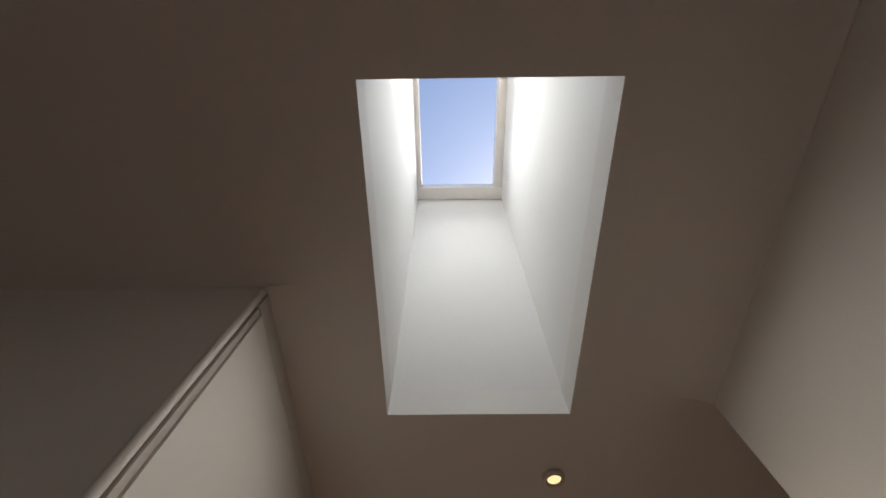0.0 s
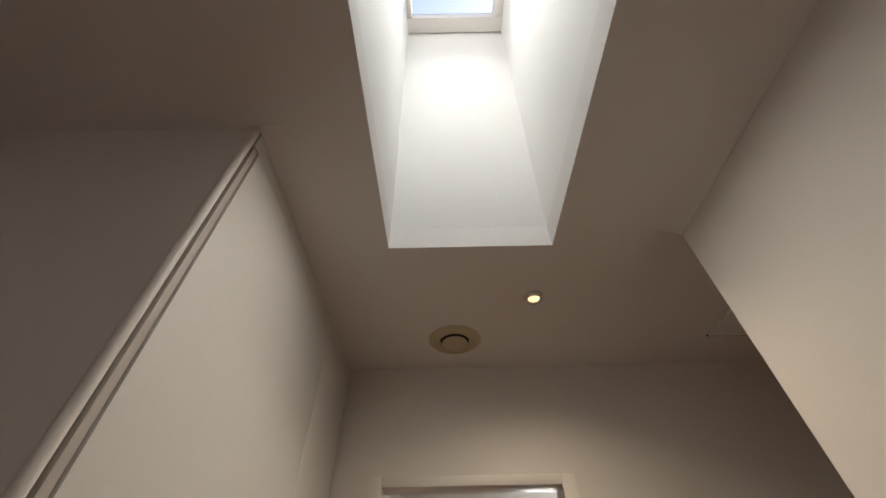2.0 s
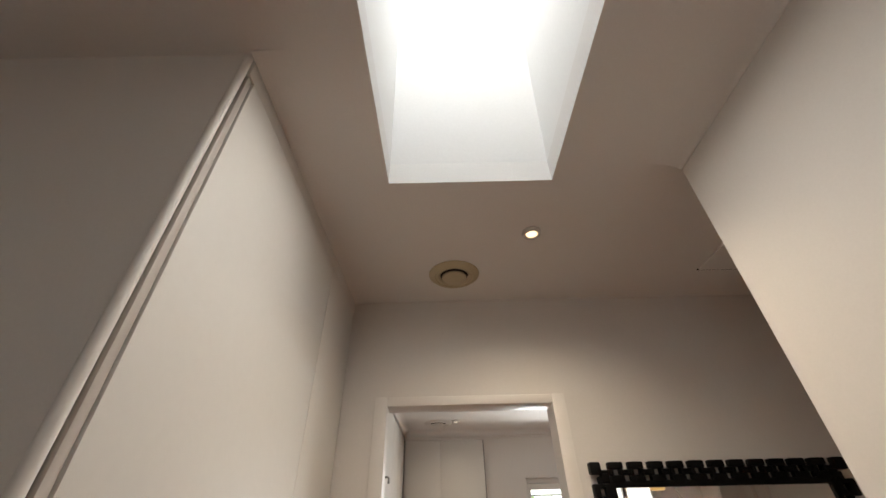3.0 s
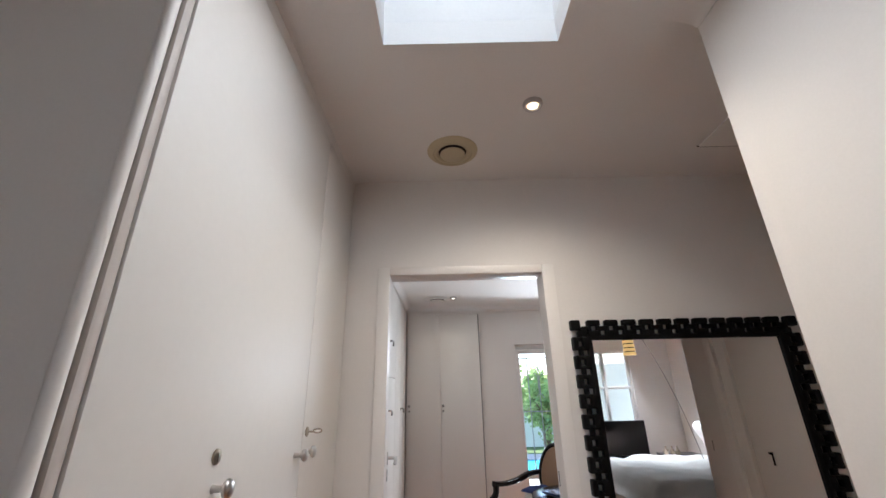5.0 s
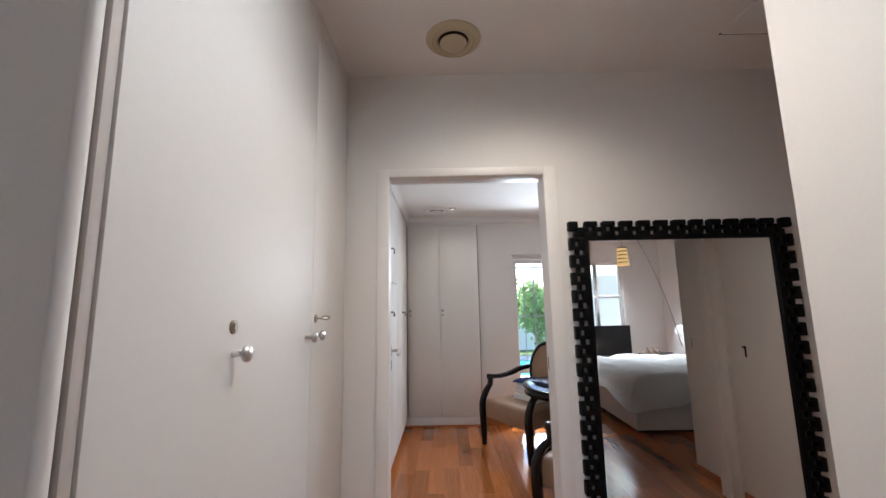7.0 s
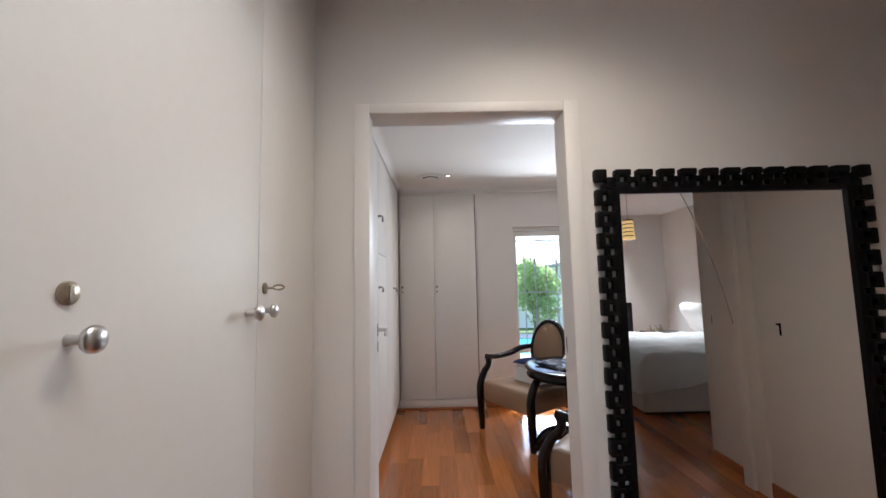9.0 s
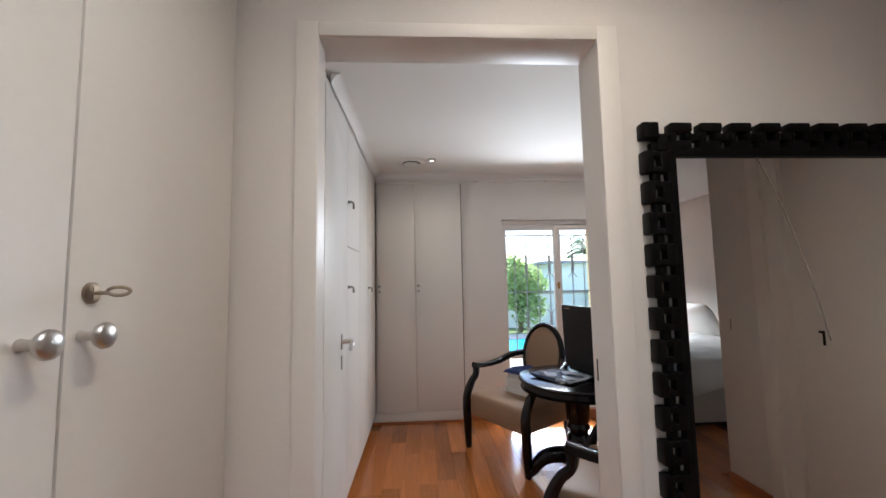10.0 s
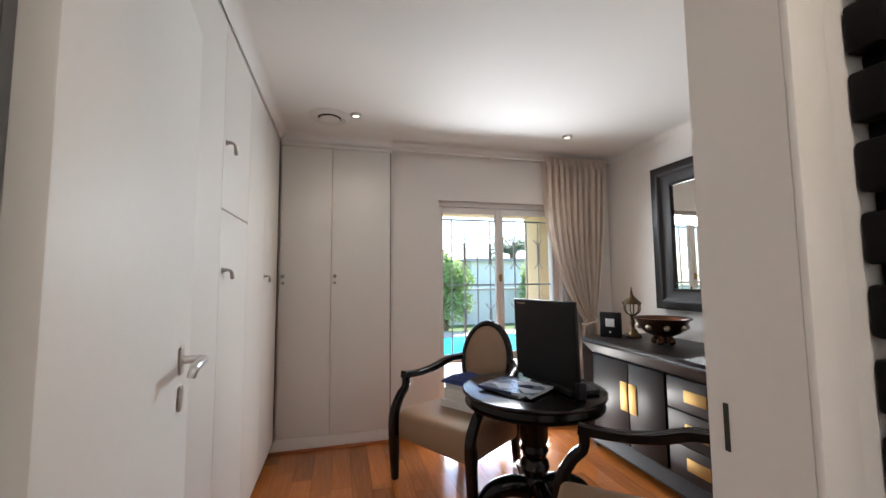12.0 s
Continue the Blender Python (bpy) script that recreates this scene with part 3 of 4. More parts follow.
# ---- fitted wardrobes in the room ----


def twin_knob(d, at, toward, label="small metal knob with a lock below"):
    """A small knob and its lock on a wardrobe door; toward: the way it stands out."""
    q = Vector((0, 0, 1)).rotation_difference(Vector(toward)).to_matrix().to_4x4()
    bm = bmesh.new()
    lathe(bm, [(0.007, 0), (0.006, 0.014), (0.013, 0.020), (0.015, 0.026), (0.010, 0.031), (0.001, 0.032)], at, 16, q)
    part("knob", bm, STEEL, d, "small metal knob", smooth=60)
    bm = bmesh.new()
    lathe(bm, [(0.012, 0), (0.011, 0.004), (0.001, 0.005)], Vector(at) - Vector((0, 0, 0.055)), 16, q)
    part("lock", bm, STEEL, d, "round lock")


def hook_handle(d, at):
    bm = bmesh.new()
    x, y, z = at
    tube(bm, smooth_path([(x, y, z), (x + 0.022, y, z + 0.002), (x + 0.030, y + 0.02, z - 0.004), (x + 0.028, y + 0.045, z - 0.024), (x + 0.026, y + 0.055, z - 0.03)]), [0.009, 0.006, 0.008, 0.009], n=10)
    lathe(bm, [(0.013, -0.001), (0.013, 0.004), (0.001, 0.005)], at, 16, pose(0, 0, 0, 0, 90, 0))
    part("handle", bm, STEEL, d, "small curved metal handle", smooth=60)


ward = thing("wardrobe", (-0.65, 4.1, 0), "white painted fitted wardrobe with flush doors along the wall", "wardrobe", "fitted wardrobes")
part("carcass", boxed(((-0.949, 2.44, 0.10), (WRX - 0.022, WY - 0.001, RZ - 0.001))), TRIM, ward)
part("plinth", boxed(((-0.949, 2.44, 0.0), (-0.428, WY - 0.001, 0.10))), TRIM, ward)
part("top_rail", boxed(((WRX - 0.021, DB + 0.002, 2.445), (WRX, WRY - 0.001, RZ - 0.071)), bev=0.002), TRIM, ward)
yc = [2.44, 2.72, 3.03, 3.505, 3.985, 4.425, WRY - 0.03]
for i, (a, b) in enumerate(zip(yc, yc[1:])):
    for z0, z1 in ((((0.10, 1.630), (1.636, 2.441)) if i == 3 else ((0.10, 2.441),))):
        d = part("wardrobe_door", boxed(((WRX - 0.02, a + 0.002, z0), (WRX, b - 0.002, z1)), bev=0.0015), GLOSS, ward, "flush white door")
        if i == 3:
            hook_handle(d, (WRX, a + 0.04, 1.372 if z0 < 1 else 1.925))
        if i == 5:
            hook_handle(d, (WRX, a + 0.035, 1.355))
# Near-black strip: shade of the corner gap put into its colour.
part("corner_shade", boxed(((WRX - 0.021, WRY - 0.028, 0.10), (WRX - 0.001, WRY - 0.001, 2.441))), GAP, ward)

ward2 = thing("wardrobe", (0.08, 5.2, 0), "white painted two-door wardrobe built in beside the French door", "wardrobe", "fitted wardrobes")
part("carcass", boxed(((WRX + 0.001, WRY + 0.022, 0.0), (0.530, WY - 0.001, RZ - 0.001))), TRIM, ward2)
part("plinth", boxed(((-0.427, WRY + 0.006, 0.0), (0.528, WRY + 0.021, 0.105)), bev=0.002), TRIM, ward2)
part("plinth_strip", boxed(((-0.427, WRY - 0.006, -0.02), (0.528, WRY + 0.005, 0.022)), bev=0.003), REDWOOD, ward2, "red-brown timber strip")
part("top_rail", boxed(((WRX + 0.001, WRY, 2.425), (0.531, WRY + 0.021, RZ - 0.071)), bev=0.002), TRIM, ward2)
for a, b in ((WRX + 0.012, 0.036), (0.040, 0.516)):
    d = part("wardrobe_door", boxed(((a, WRY, 0.109), (b, WRY + 0.02, 2.421)), bev=0.0015), GLOSS, ward2, "flush white door")
    twin_knob(d, (a + 0.028, WRY, 1.36), (0, -1, 0))
part("side_gap", boxed(((0.517, WRY + 0.002, 0.12), (0.528, WRY + 0.02, 2.421))), GREYTRIM, ward2)
strip = solid("skirting", boxed(((-0.428, DB + 0.002, -0.02), (-0.416, WRY - 0.007, 0.022)), bev=0.003), REDWOOD, "red-brown timber floor strip along the wardrobe", "skirting", kind="structure")
solid("skirting", boxed(((0.532, WY - 0.016, -0.02), (0.96, WY, 0.10)), ((2.19, WY - 0.016, -0.02), (RRX, WY, 0.10)), bev=0.003), REDWOOD, "red-brown timber skirting board under the window wall", "skirting", kind="structure")
solid("skirting", boxed(((RRX - 0.016, DB, -0.02), (RRX, WY - 0.017, 0.10)), bev=0.003), REDWOOD, "red-brown timber skirting board behind the dresser", "skirting", kind="structure")
solid("skirting", boxed(((2.160, 0.931, -0.02), (2.1745, DY - 0.001, 0.10)), ((2.205, 0.32, -0.02), (2.2195, 0.749, 0.06)), bev=0.003), REDWOOD, "red-brown timber skirting board in the passage", "skirting", kind="structure")
solid("skirting", boxed(((RX - 0.016, -1.69, -0.02), (RX, 1.076, 0.10)), bev=0.003), REDWOOD, "red-brown timber skirting board along the hall wall", "skirting", kind="structure")

# Keyholes of the flush passage doors.
for y, x, lever in ((1.09, 2.1745, True), (0.43, 2.2195, False)):
    bm = bmesh.new()
    box(bm, (x - 0.004, y - (0.006 if lever else 0.003), 1.03), (x, y + (0.006 if lever else 0.003), 1.105), 0.001)
    if lever:
        box(bm, (x - 0.012, y - 0.018, 1.092), (x - 0.004, y + 0.006, 1.104), 0.002)
    solid("keyhole_plate", bm, CARVED if lever else GREYTRIM, "small dark keyhole plate with a lever on the passage wall" if lever else "thin grey keyhole slot on the passage wall", "keyhole")

# ---- French door ----
fd = thing("window_2", (1.50, WY + 0.12, 0), "white French door with glass panes and a daylit garden behind", "french door", kind="structure")
F0, F1 = WY + 0.06, WY + 0.115
fx0, fx1, mx = 0.96, 2.19, 1.575
part("window_frame", boxed(((fx0, F0, 0.10), (fx0 + 0.02, F1 + 0.02, 2.04)), ((fx1 - 0.02, F0, 0.10), (fx1, F1 + 0.02, 2.04)), ((fx0 + 0.02, F0, 1.995), (fx1 - 0.02, F1 + 0.02, 2.04)), bev=0.003), TRIM, fd)
part("sill", boxed(((fx0, WY + 0.002, 0.0), (fx1, 5.33, 0.10)), bev=0.004), TRIM, fd, "white threshold sill")
part("threshold", boxed(((fx0 - 0.02, WY - 0.09, -0.02), (fx1 + 0.1, WY - 0.018, 0.085)), bev=0.006), REDWOOD, fd, "red-brown timber threshold step")
for a, b in ((fx0 + 0.021, mx - 0.001), (mx + 0.001, fx1 - 0.021)):
    s = 0.036
    leaf2 = part("casement", boxed(((a, F0 + 0.01, 0.104), (a + s, F1, 1.99)), ((b - s, F0 + 0.01, 0.104), (b, F1, 1.99)), ((a + s, F0 + 0.01, 1.935), (b - s, F1, 1.99)), ((a + s, F0 + 0.01, 0.104), (b - s, F1, 0.19)), ((a + s, F0 + 0.01, 0.575), (b - s, F1, 0.645)), bev=0.003), TRIM, fd, "white glazed leaf")
    for z0, z1 in ((0.19, 0.575), (0.645, 1.935)):
        g = part("pane", boxed(((a + s, F0 + 0.03, z0), (b - s, F0 + 0.034, z1))), GLASS, leaf2, "clear glass", smooth=None)
        g.visible_shadow = False
latch = boxed(((mx - 0.012, F0 - 0.006, 1.30), (mx + 0.012, F0 + 0.009, 1.37)), ((mx - 0.028, F0 - 0.016, 1.335), (mx + 0.006, F0 - 0.006, 1.348)), bev=0.002)
part("latch", latch, BRASS, fd, "small brass window catch")
bars = thing("burglar_bars", (1.50, 5.25, 0.60), "pale grey steel burglar bars with forked ornaments behind the glass", "security bars")
BY = 5.235
for z in (0.61, 1.268, 1.89):
    part("rail", boxed(((0.96, BY - 0.005, z - 0.008), (2.19, BY + 0.005, z + 0.008)), bev=0.001), BAR, bars)
for i in range(9):
    x = 0.998 + i * 0.1297
    bm = bmesh.new()
    tube(bm, [(x, BY, 0.61), (x, BY, 1.89)], 0.0068, n=8)
    if i % 2 == 0 and i:
        for zc in (0.94, 1.566):
            box(bm, (x - 0.014, BY - 0.009, zc - 0.07), (x + 0.014, BY + 0.007, zc + 0.07), 0.003)
            for sx in (-1, 1):
                for sz in (-1, 1):
                    tube(bm, smooth_path([(x + sx * 0.009, BY, zc + sz * 0.06), (x + sx * 0.014, BY, zc + sz * 0.10), (x + sx * 0.05, BY, zc + sz * 0.145)], 3), 0.0048, n=6)
    part("bar", bm, BAR, bars)

# ---- curtain and track ----
track = thing("curtain_track", (1.6, WY - 0.06, 2.42), "thin white curtain track on brackets above the French door", "curtain track")
bm = bmesh.new()
tube(bm, [(0.62, WY - 0.075, 2.452), (2.71, WY - 0.075, 2.452)], 0.011, n=10)
part("rail", bm, TRIM, track)
for x in (0.70, 1.45, 2.2):
    part("bracket", boxed(((x - 0.012, WY - 0.085, 2.449), (x + 0.012, WY - 0.0005, 2.463)), bev=0.002), TRIM, track)
cur = thing("curtain", (2.35, WY - 0.09, 0.03), "cream pleated curtain tied back at the side of the door", "curtain")
cb = bmesh.new()
rows, cols = 60, 150
grid = []
for r in range(rows + 1):
    z = 2.478 + (0.04 - 2.478) * r / rows
    k = max(0.0, min(1.0, (2.42 - z) / 1.50))
    if z > 0.92:
        xa, xb = 1.985 + 0.375 * k ** 3.0, 2.655 - 0.07 * k - 0.105 * k ** 3
    else:
        f = min(1.0, (0.92 - z) / 0.5)
        xa, xb = 2.36 - 0.11 * f, 2.48 + 0.13 * f
    amp = (0.016 if z > 2.41 else 0.052) * (0.75 + 0.35 * (1 - k))
    line = []
    for c in range(cols + 1):
        u = c / cols
        wob = 0.32 * noise.noise((u * 4, z * 0.5, 3.0)) + 0.08 * noise.noise((u * 14, z * 1.5, 9.0))
        ph = 2 * math.pi * (10 * u + wob)
        s = 1.0 - 1.9 * abs(math.sin(ph / 2)) ** 0.75
        y = WY - 0.082 + amp * s * (0.85 + 0.6 * noise.noise((u * 7, 0, z * 0.5)))
        line.append(cb.verts.new((xa + (xb - xa) * (u + 0.016 * math.sin(2 * ph)), y, z)))
    grid.append(line)
for a, b in zip(grid, grid[1:]):
    for c in range(cols):
        cb.faces.new((a[c], a[c + 1], b[c + 1], b[c]))
bmesh.ops.solidify(cb, geom=cb.faces[:], thickness=0.003)
part("drape", cb, CURTAIN, cur, "cream pleated fabric", smooth=80)
hb = bmesh.new()
hr = [[(1.985 + 0.67 * c / 200, WY - 0.090 + (0.006 + lift) * math.sin(c * 0.94 + 0.5 * math.sin(c * 0.21)) + 0.005 * math.sin(c * 0.37), z + (0.006 * math.sin(c * 1.7) if lift > 0.008 else 0)) for c in range(201)] for z, lift in ((2.392, 0.010), (2.405, 0.004), (2.425, 0.002), (2.445, 0.004), (2.468, 0.009), (2.492, 0.013))]
sweep(hb, hr, closed=False, caps=False)
bmesh.ops.solidify(hb, geom=hb.faces[:], thickness=0.010)
part("heading", hb, CURTAIN, cur, "gathered heading tape", smooth=60)
tb = bmesh.new()
tube(tb, [(2.42 + 0.072 * math.cos(q), WY - 0.085 + 0.056 * math.sin(q), 0.91 + 0.02 * math.cos(q)) for q in (2 * math.pi * j / 28 for j in range(28))], 0.010, n=8, closed=True)
part("tieback", tb, CURTAIN, cur, "twisted cream tieback")
for sx in (0.0, 0.035):
    tas = bmesh.new()
    lathe(tas, [(0.004, 0.0), (0.012, -0.02), (0.016, -0.09), (0.001, -0.092)], (2.46 + sx, WY - 0.155, 0.90), 10)
    part("tassel", tas, CURTAIN, cur, "cream tassel")
sheer = bmesh.new()
gridx = [[sheer.verts.new((2.16 + 0.17 * c / 24 + (0.12 * (1 - z / 1.6)), WY - 0.02 - 0.008 * math.sin(c * 1.3), z)) for c in range(25)] for z in (0.11, 0.5, 0.9, 1.3, 1.6)]
for a, b in zip(gridx, gridx[1:]):
    for c in range(24):
        sheer.faces.new((a[c], a[c + 1], b[c + 1], b[c]))
bmesh.ops.solidify(sheer, geom=sheer.faces[:], thickness=0.002)
part("lining", sheer, LINEN, cur, "white curtain lining", smooth=80)

# ---- armchairs ----


def rounded(outline, r, steps=5):
    """The outline with its corners rounded off."""
    pts, out = [Vector(p) for p in outline], []
    for i, p in enumerate(pts):
        a, b = (pts[i - 1] - p).normalized() * r, (pts[(i + 1) % len(pts)] - p).normalized() * r
        for k in range(steps + 1):
            s = k / steps
            out.append(p + a * (1 - s) ** 2 + b * s ** 2)
    return out


def armchair(label):
    ob = thing("armchair", (0, 0, 0), label, "armchair", "armchairs round the table")
    w = 0.335
    for s in (-1, 1):
        bm = bmesh.new()
        pts = smooth_path([(s * w, 0.0, 0.0), (s * w, -0.005, 0.16), (s * w, -0.01, 0.32), (s * w, -0.005, 0.43), (s * w, 0.045, 0.53), (s * w, 0.095, 0.585), (s * w, 0.10, 0.665)], 5)
        tube(bm, pts, [0.019, 0.026, 0.029, 0.027, 0.024, 0.022, 0.024], square=True)
        part("front_leg", bm, BLACKWOOD, ob, "black wooden leg curving up to the arm", smooth=50)
        bm = bmesh.new()
        pts = smooth_path([(s * w, 0.075, 0.668), (s * w, 0.12, 0.662), (s * w * 1.01, 0.24, 0.655), (s * w * 0.98, 0.38, 0.672), (s * w * 0.88, 0.50, 0.715), (s * w * 0.63, 0.590, 0.742)], 5)
        tube(bm, pts, [0.023, 0.020, 0.022, 0.019], square=True, flat=1.25)
        part("armrest", bm, BLACKWOOD, ob, smooth=50)
        bm = bmesh.new()
        tube(bm, smooth_path([(s * 0.25, 0.60, 0.0), (s * 0.25, 0.565, 0.2), (s * 0.25, 0.56, 0.42), (s * 0.22, 0.58, 0.56)], 4), [0.018, 0.025, 0.024, 0.02], square=True)
        part("back_leg", bm, BLACKWOOD, ob, smooth=50)
    bm = bmesh.new()
    sweep(bm, [[(x, y, z) for x, y in rounded([(-w + 0.024 + q, -0.004 + q), (w - 0.024 - q, -0.004 + q), (0.285 - q, 0.55 - q), (-0.285 + q, 0.55 - q)], 0.035)] for q, z in ((0.014, 0.275), (0.003, 0.28), (0.0, 0.292), (0.0, 0.42), (0.004, 0.436), (0.014, 0.449), (0.032, 0.457), (0.07, 0.461), (0.12, 0.4625), (0.20, 0.463))])
    part("seat", bm, LEATHER, ob, "beige leather upholstered seat", smooth=70)
    tilt = pose(0, 0.585, 0.735, -10, 0, 0)
    bm = bmesh.new()
    oval = [tilt @ Vector((0.205 * math.cos(q), 0, 0.262 * math.sin(q))) for q in (2 * math.pi * j / 48 for j in range(48))]
    tube(bm, oval, 0.024, n=10, closed=True)
    part("back_frame", bm, BLACKWOOD, ob, "black oval back frame", smooth=60)
    for sy, nm in ((-1, "back_pad"), (1, "back_panel")):
        bm = bmesh.new()
        rings = []
        for k, (f, d) in enumerate(((1.0, 0.0), (0.97, 0.014), (0.85, 0.026), (0.6, 0.033), (0.3, 0.036), (0.02, 0.037))):
            rings.append([tilt @ Vector((0.192 * f * math.cos(q), sy * (d + 0.001), 0.249 * f * math.sin(q))) for q in (2 * math.pi * j / 40 for j in range(40))])
        sweep(bm, rings)
        part(nm, bm, LEATHER, ob, "beige leather back pad", smooth=80)
    return ob


chair1 = armchair("oval-backed armchair, black carved wood and beige leather, books on its seat")
chair2 = copy_thing(chair1, pose(0.876, 3.064, 0, 0, 0, -128.3))
tagged(chair2, "oval-backed armchair, black carved wood and beige leather, facing the table")
C1 = pose(0.661, 4.130, 0, 0, 0, -58)
chair1.matrix_basis = C1

# ---- round table ----
TX, TY, TZ = 1.195, 3.80, 0.702
tab = thing("round_table", (TX, TY, 0), "round black lacquered pedestal table with scrolled feet", "table")
bm = bmesh.new()
lathe(bm, [(0.001, TZ - 0.028), (0.385, TZ - 0.028), (0.398, TZ - 0.022), (0.405, TZ - 0.012), (0.402, TZ - 0.003), (0.394, TZ), (0.001, TZ)], (TX, TY, 0), 72)
part("tabletop", bm, BLACKWOOD, tab, "black polished round top")
bm = bmesh.new()
lathe(bm, [(0.30, TZ - 0.075), (0.365, TZ - 0.082), (0.388, TZ - 0.078), (0.391, TZ - 0.070), (0.376, TZ - 0.062), (0.372, TZ - 0.0285), (0.30, TZ - 0.0285)], (TX, TY, 0), 72)
part("apron", bm, BLACKWOOD, tab)
bm = bmesh.new()
lathe(bm, [(0.001, 0.12), (0.070, 0.12), (0.078, 0.17), (0.072, 0.205), (0.060, 0.22), (0.070, 0.24), (0.084, 0.27), (0.078, 0.30), (0.062, 0.32), (0.070, 0.335), (0.079, 0.36), (0.070, 0.39), (0.078, 0.41), (0.088, 0.60), (0.094, 0.615), (0.11, 0.63), (0.11, TZ - 0.0755), (0.001, TZ - 0.0755)], (TX, TY, 0), 32)
part("column", bm, BLACKWOOD, tab, "turned black column")
for k in range(4):
    a = radians(172 + 90 * k)
    bm = bmesh.new()
    pts = [(TX + r * math.cos(a), TY + r * math.sin(a), z) for r, z in ((0.03, 0.135), (0.10, 0.165), (0.18, 0.165), (0.25, 0.140), (0.295, 0.098), (0.32, 0.06), (0.355, 0.033))]
    tube(bm, smooth_path(pts, 5), [0.052, 0.058, 0.055, 0.049, 0.042, 0.036, 0.031], n=16)
    part("foot", bm, BLACKWOOD, tab, "scrolled foot", smooth=60)

# ---- on the table ----
lap = thing("laptop", (1.28, 3.765, TZ), "black laptop with its lid raised, standing on the table", "laptop")
LAP = pose(1.268, 3.765, TZ + 0.040, 0, -2.0, 13.5)
lid = bmesh.new()
box(lid, (-0.012, -0.25, 0.0), (0.008, 0.25, 0.46), 0.006)
bmesh.ops.transform(lid, matrix=LAP, verts=lid.verts)
lidp = part("lid", lid, BLACKPLASTIC, lap)
lb = bmesh.new()
box(lb, (-0.0145, -0.238, 0.012), (-0.012, 0.238, 0.448), 0.001)
bmesh.ops.transform(lb, matrix=LAP, verts=lb.verts)
part("panel", lb, SCREEN, lidp, "dark grey panel")
badge = bmesh.new()
box(badge, (-0.016, 0.14, 0.432), (-0.0145, 0.215, 0.439))
bmesh.ops.transform(badge, matrix=LAP, verts=badge.verts)
part("badge", badge, SILVER, lidp, "tiny silver badge bar")
part("base", boxed(((1.285, 3.56, TZ + 0.002), (1.47, 4.00, TZ + 0.030)), bev=0.006), BLACKPLASTIC, lap)
hg = bmesh.new()
tube(hg, [(1.315, 3.57, TZ + 0.030), (1.222, 3.96, TZ + 0.030)], 0.011, n=12)
part("hinge", hg, BLACKPLASTIC, lap)
bat = boxed(((1.302, 3.505, TZ + 0.001), (1.35, 3.545, TZ + 0.085)), bev=0.008)
part("side_block", bat, BLACKPLASTIC, lap, "black battery block")


def booklet(name, size, m, cover, label, category, group=""):
    w, d, h = size
    ob = thing(name, (0, 0, 0), label, category, group)
    part("page_block", boxed(((-w / 2 + 0.003, -d / 2 + 0.004, 0.0015), (w / 2 - 0.003, d / 2 - 0.004, h - 0.0015)), bev=0.0006), PAPER, ob)
    part("cover", boxed(((-w / 2, -d / 2, h - 0.0015), (w / 2, d / 2, h)), ((-w / 2, -d / 2, 0), (w / 2, d / 2, 0.0015)), ((-w / 2, -d / 2, 0.0015), (-w / 2 + 0.003, d / 2, h - 0.0015))), cover, ob)
    ob.matrix_basis = m
    return ob


booklet("magazine", (0.23, 0.31, 0.013), pose(1.07, 3.80, TZ, 0, 0, 20), COVER, "glossy magazine with a blue-grey cover lying on the table", "magazine", "magazines on the table")
booklet("magazine", (0.25, 0.34, 0.014), pose(1.075, 3.77, TZ + 0.0132, 0, 0, 33), COVERTOP, "glossy open magazine with pale pictures on top of the pile", "magazine", "magazines on the table")

# ---- on the armchair seat ----
zz = 0.4635
for k, (h, rot) in enumerate(((0.045, 3), (0.040, -9), (0.038, 8), (0.035, -5))):
    booklet("book", (0.30 - 0.012 * k, 0.23 - 0.008 * k, h), C1 @ pose(0.02, 0.36, zz, 0, 0, rot), PAPER, "thick white book in the pile on the armchair", "book", "books on the armchair")
    zz += h + 0.0004
fold = bmesh.new()
gr = [[(-0.155 + 0.31 * i / 40, -0.125 + 0.25 * j / 32, 0.004 + 0.034 * (max(0.0, 1 - abs(i / 20 - 1) ** 7) * max(0.0, 1 - abs(j / 16 - 1) ** 7)) ** 0.5 * (1 + 0.45 * noise.noise((i * 0.11, j * 0.16, 1)))) for i in range(41)] for j in range(33)]
sweep(fold, gr, closed=False, caps=False)
bmesh.ops.solidify(fold, geom=fold.faces[:], thickness=-0.003)
cl = solid("folded_cloth", fold, BLUE, "dark blue folded cloth on the pile of books", "cloth", smooth=80)
cl.matrix_basis = C1 @ pose(0.02, 0.36, zz + 0.001, 0, 0, 4)

# ---- dresser ----
DX0, DX1, DY0, DY1, DZ = 2.05, 2.70, 3.10, 4.575, 0.845
dr = thing("dresser", (2.38, 3.84, 0), "dark brown wooden dresser with doors, drawers and brass plates", "dresser")
part("carcass", boxed(((DX0 + 0.052, DY0 + 0.004, 0.075), (DX1, DY1 - 0.004, DZ - 0.026)), bev=0.003), ESPRESSO, dr)
part("top", boxed(((DX0, DY0, DZ - 0.024), (DX1, DY1, DZ)), bev=0.004), ESPRESSO, dr, "dark polished top")
bev = bmesh.new()
ring_prof = [(0.0, DX0 + 0.051), (0.0, DX0 + 0.004), (0.006, DX0), (0.016, DX0), (0.088, DX0 + 0.040), (0.094, DX0 + 0.051)]
ring_at = [(DY0, 0.055, 1, 1), (DY1, 0.055, -1, 1), (DY1, DZ - 0.025, -1, -1), (DY0, DZ - 0.025, 1, -1)]
rr = [[(x, y + sy * q, z + sz * q) for q, x in ring_prof] for y, z, sy, sz in ring_at]
sweep(bev, rr + [rr[0]], caps=False)
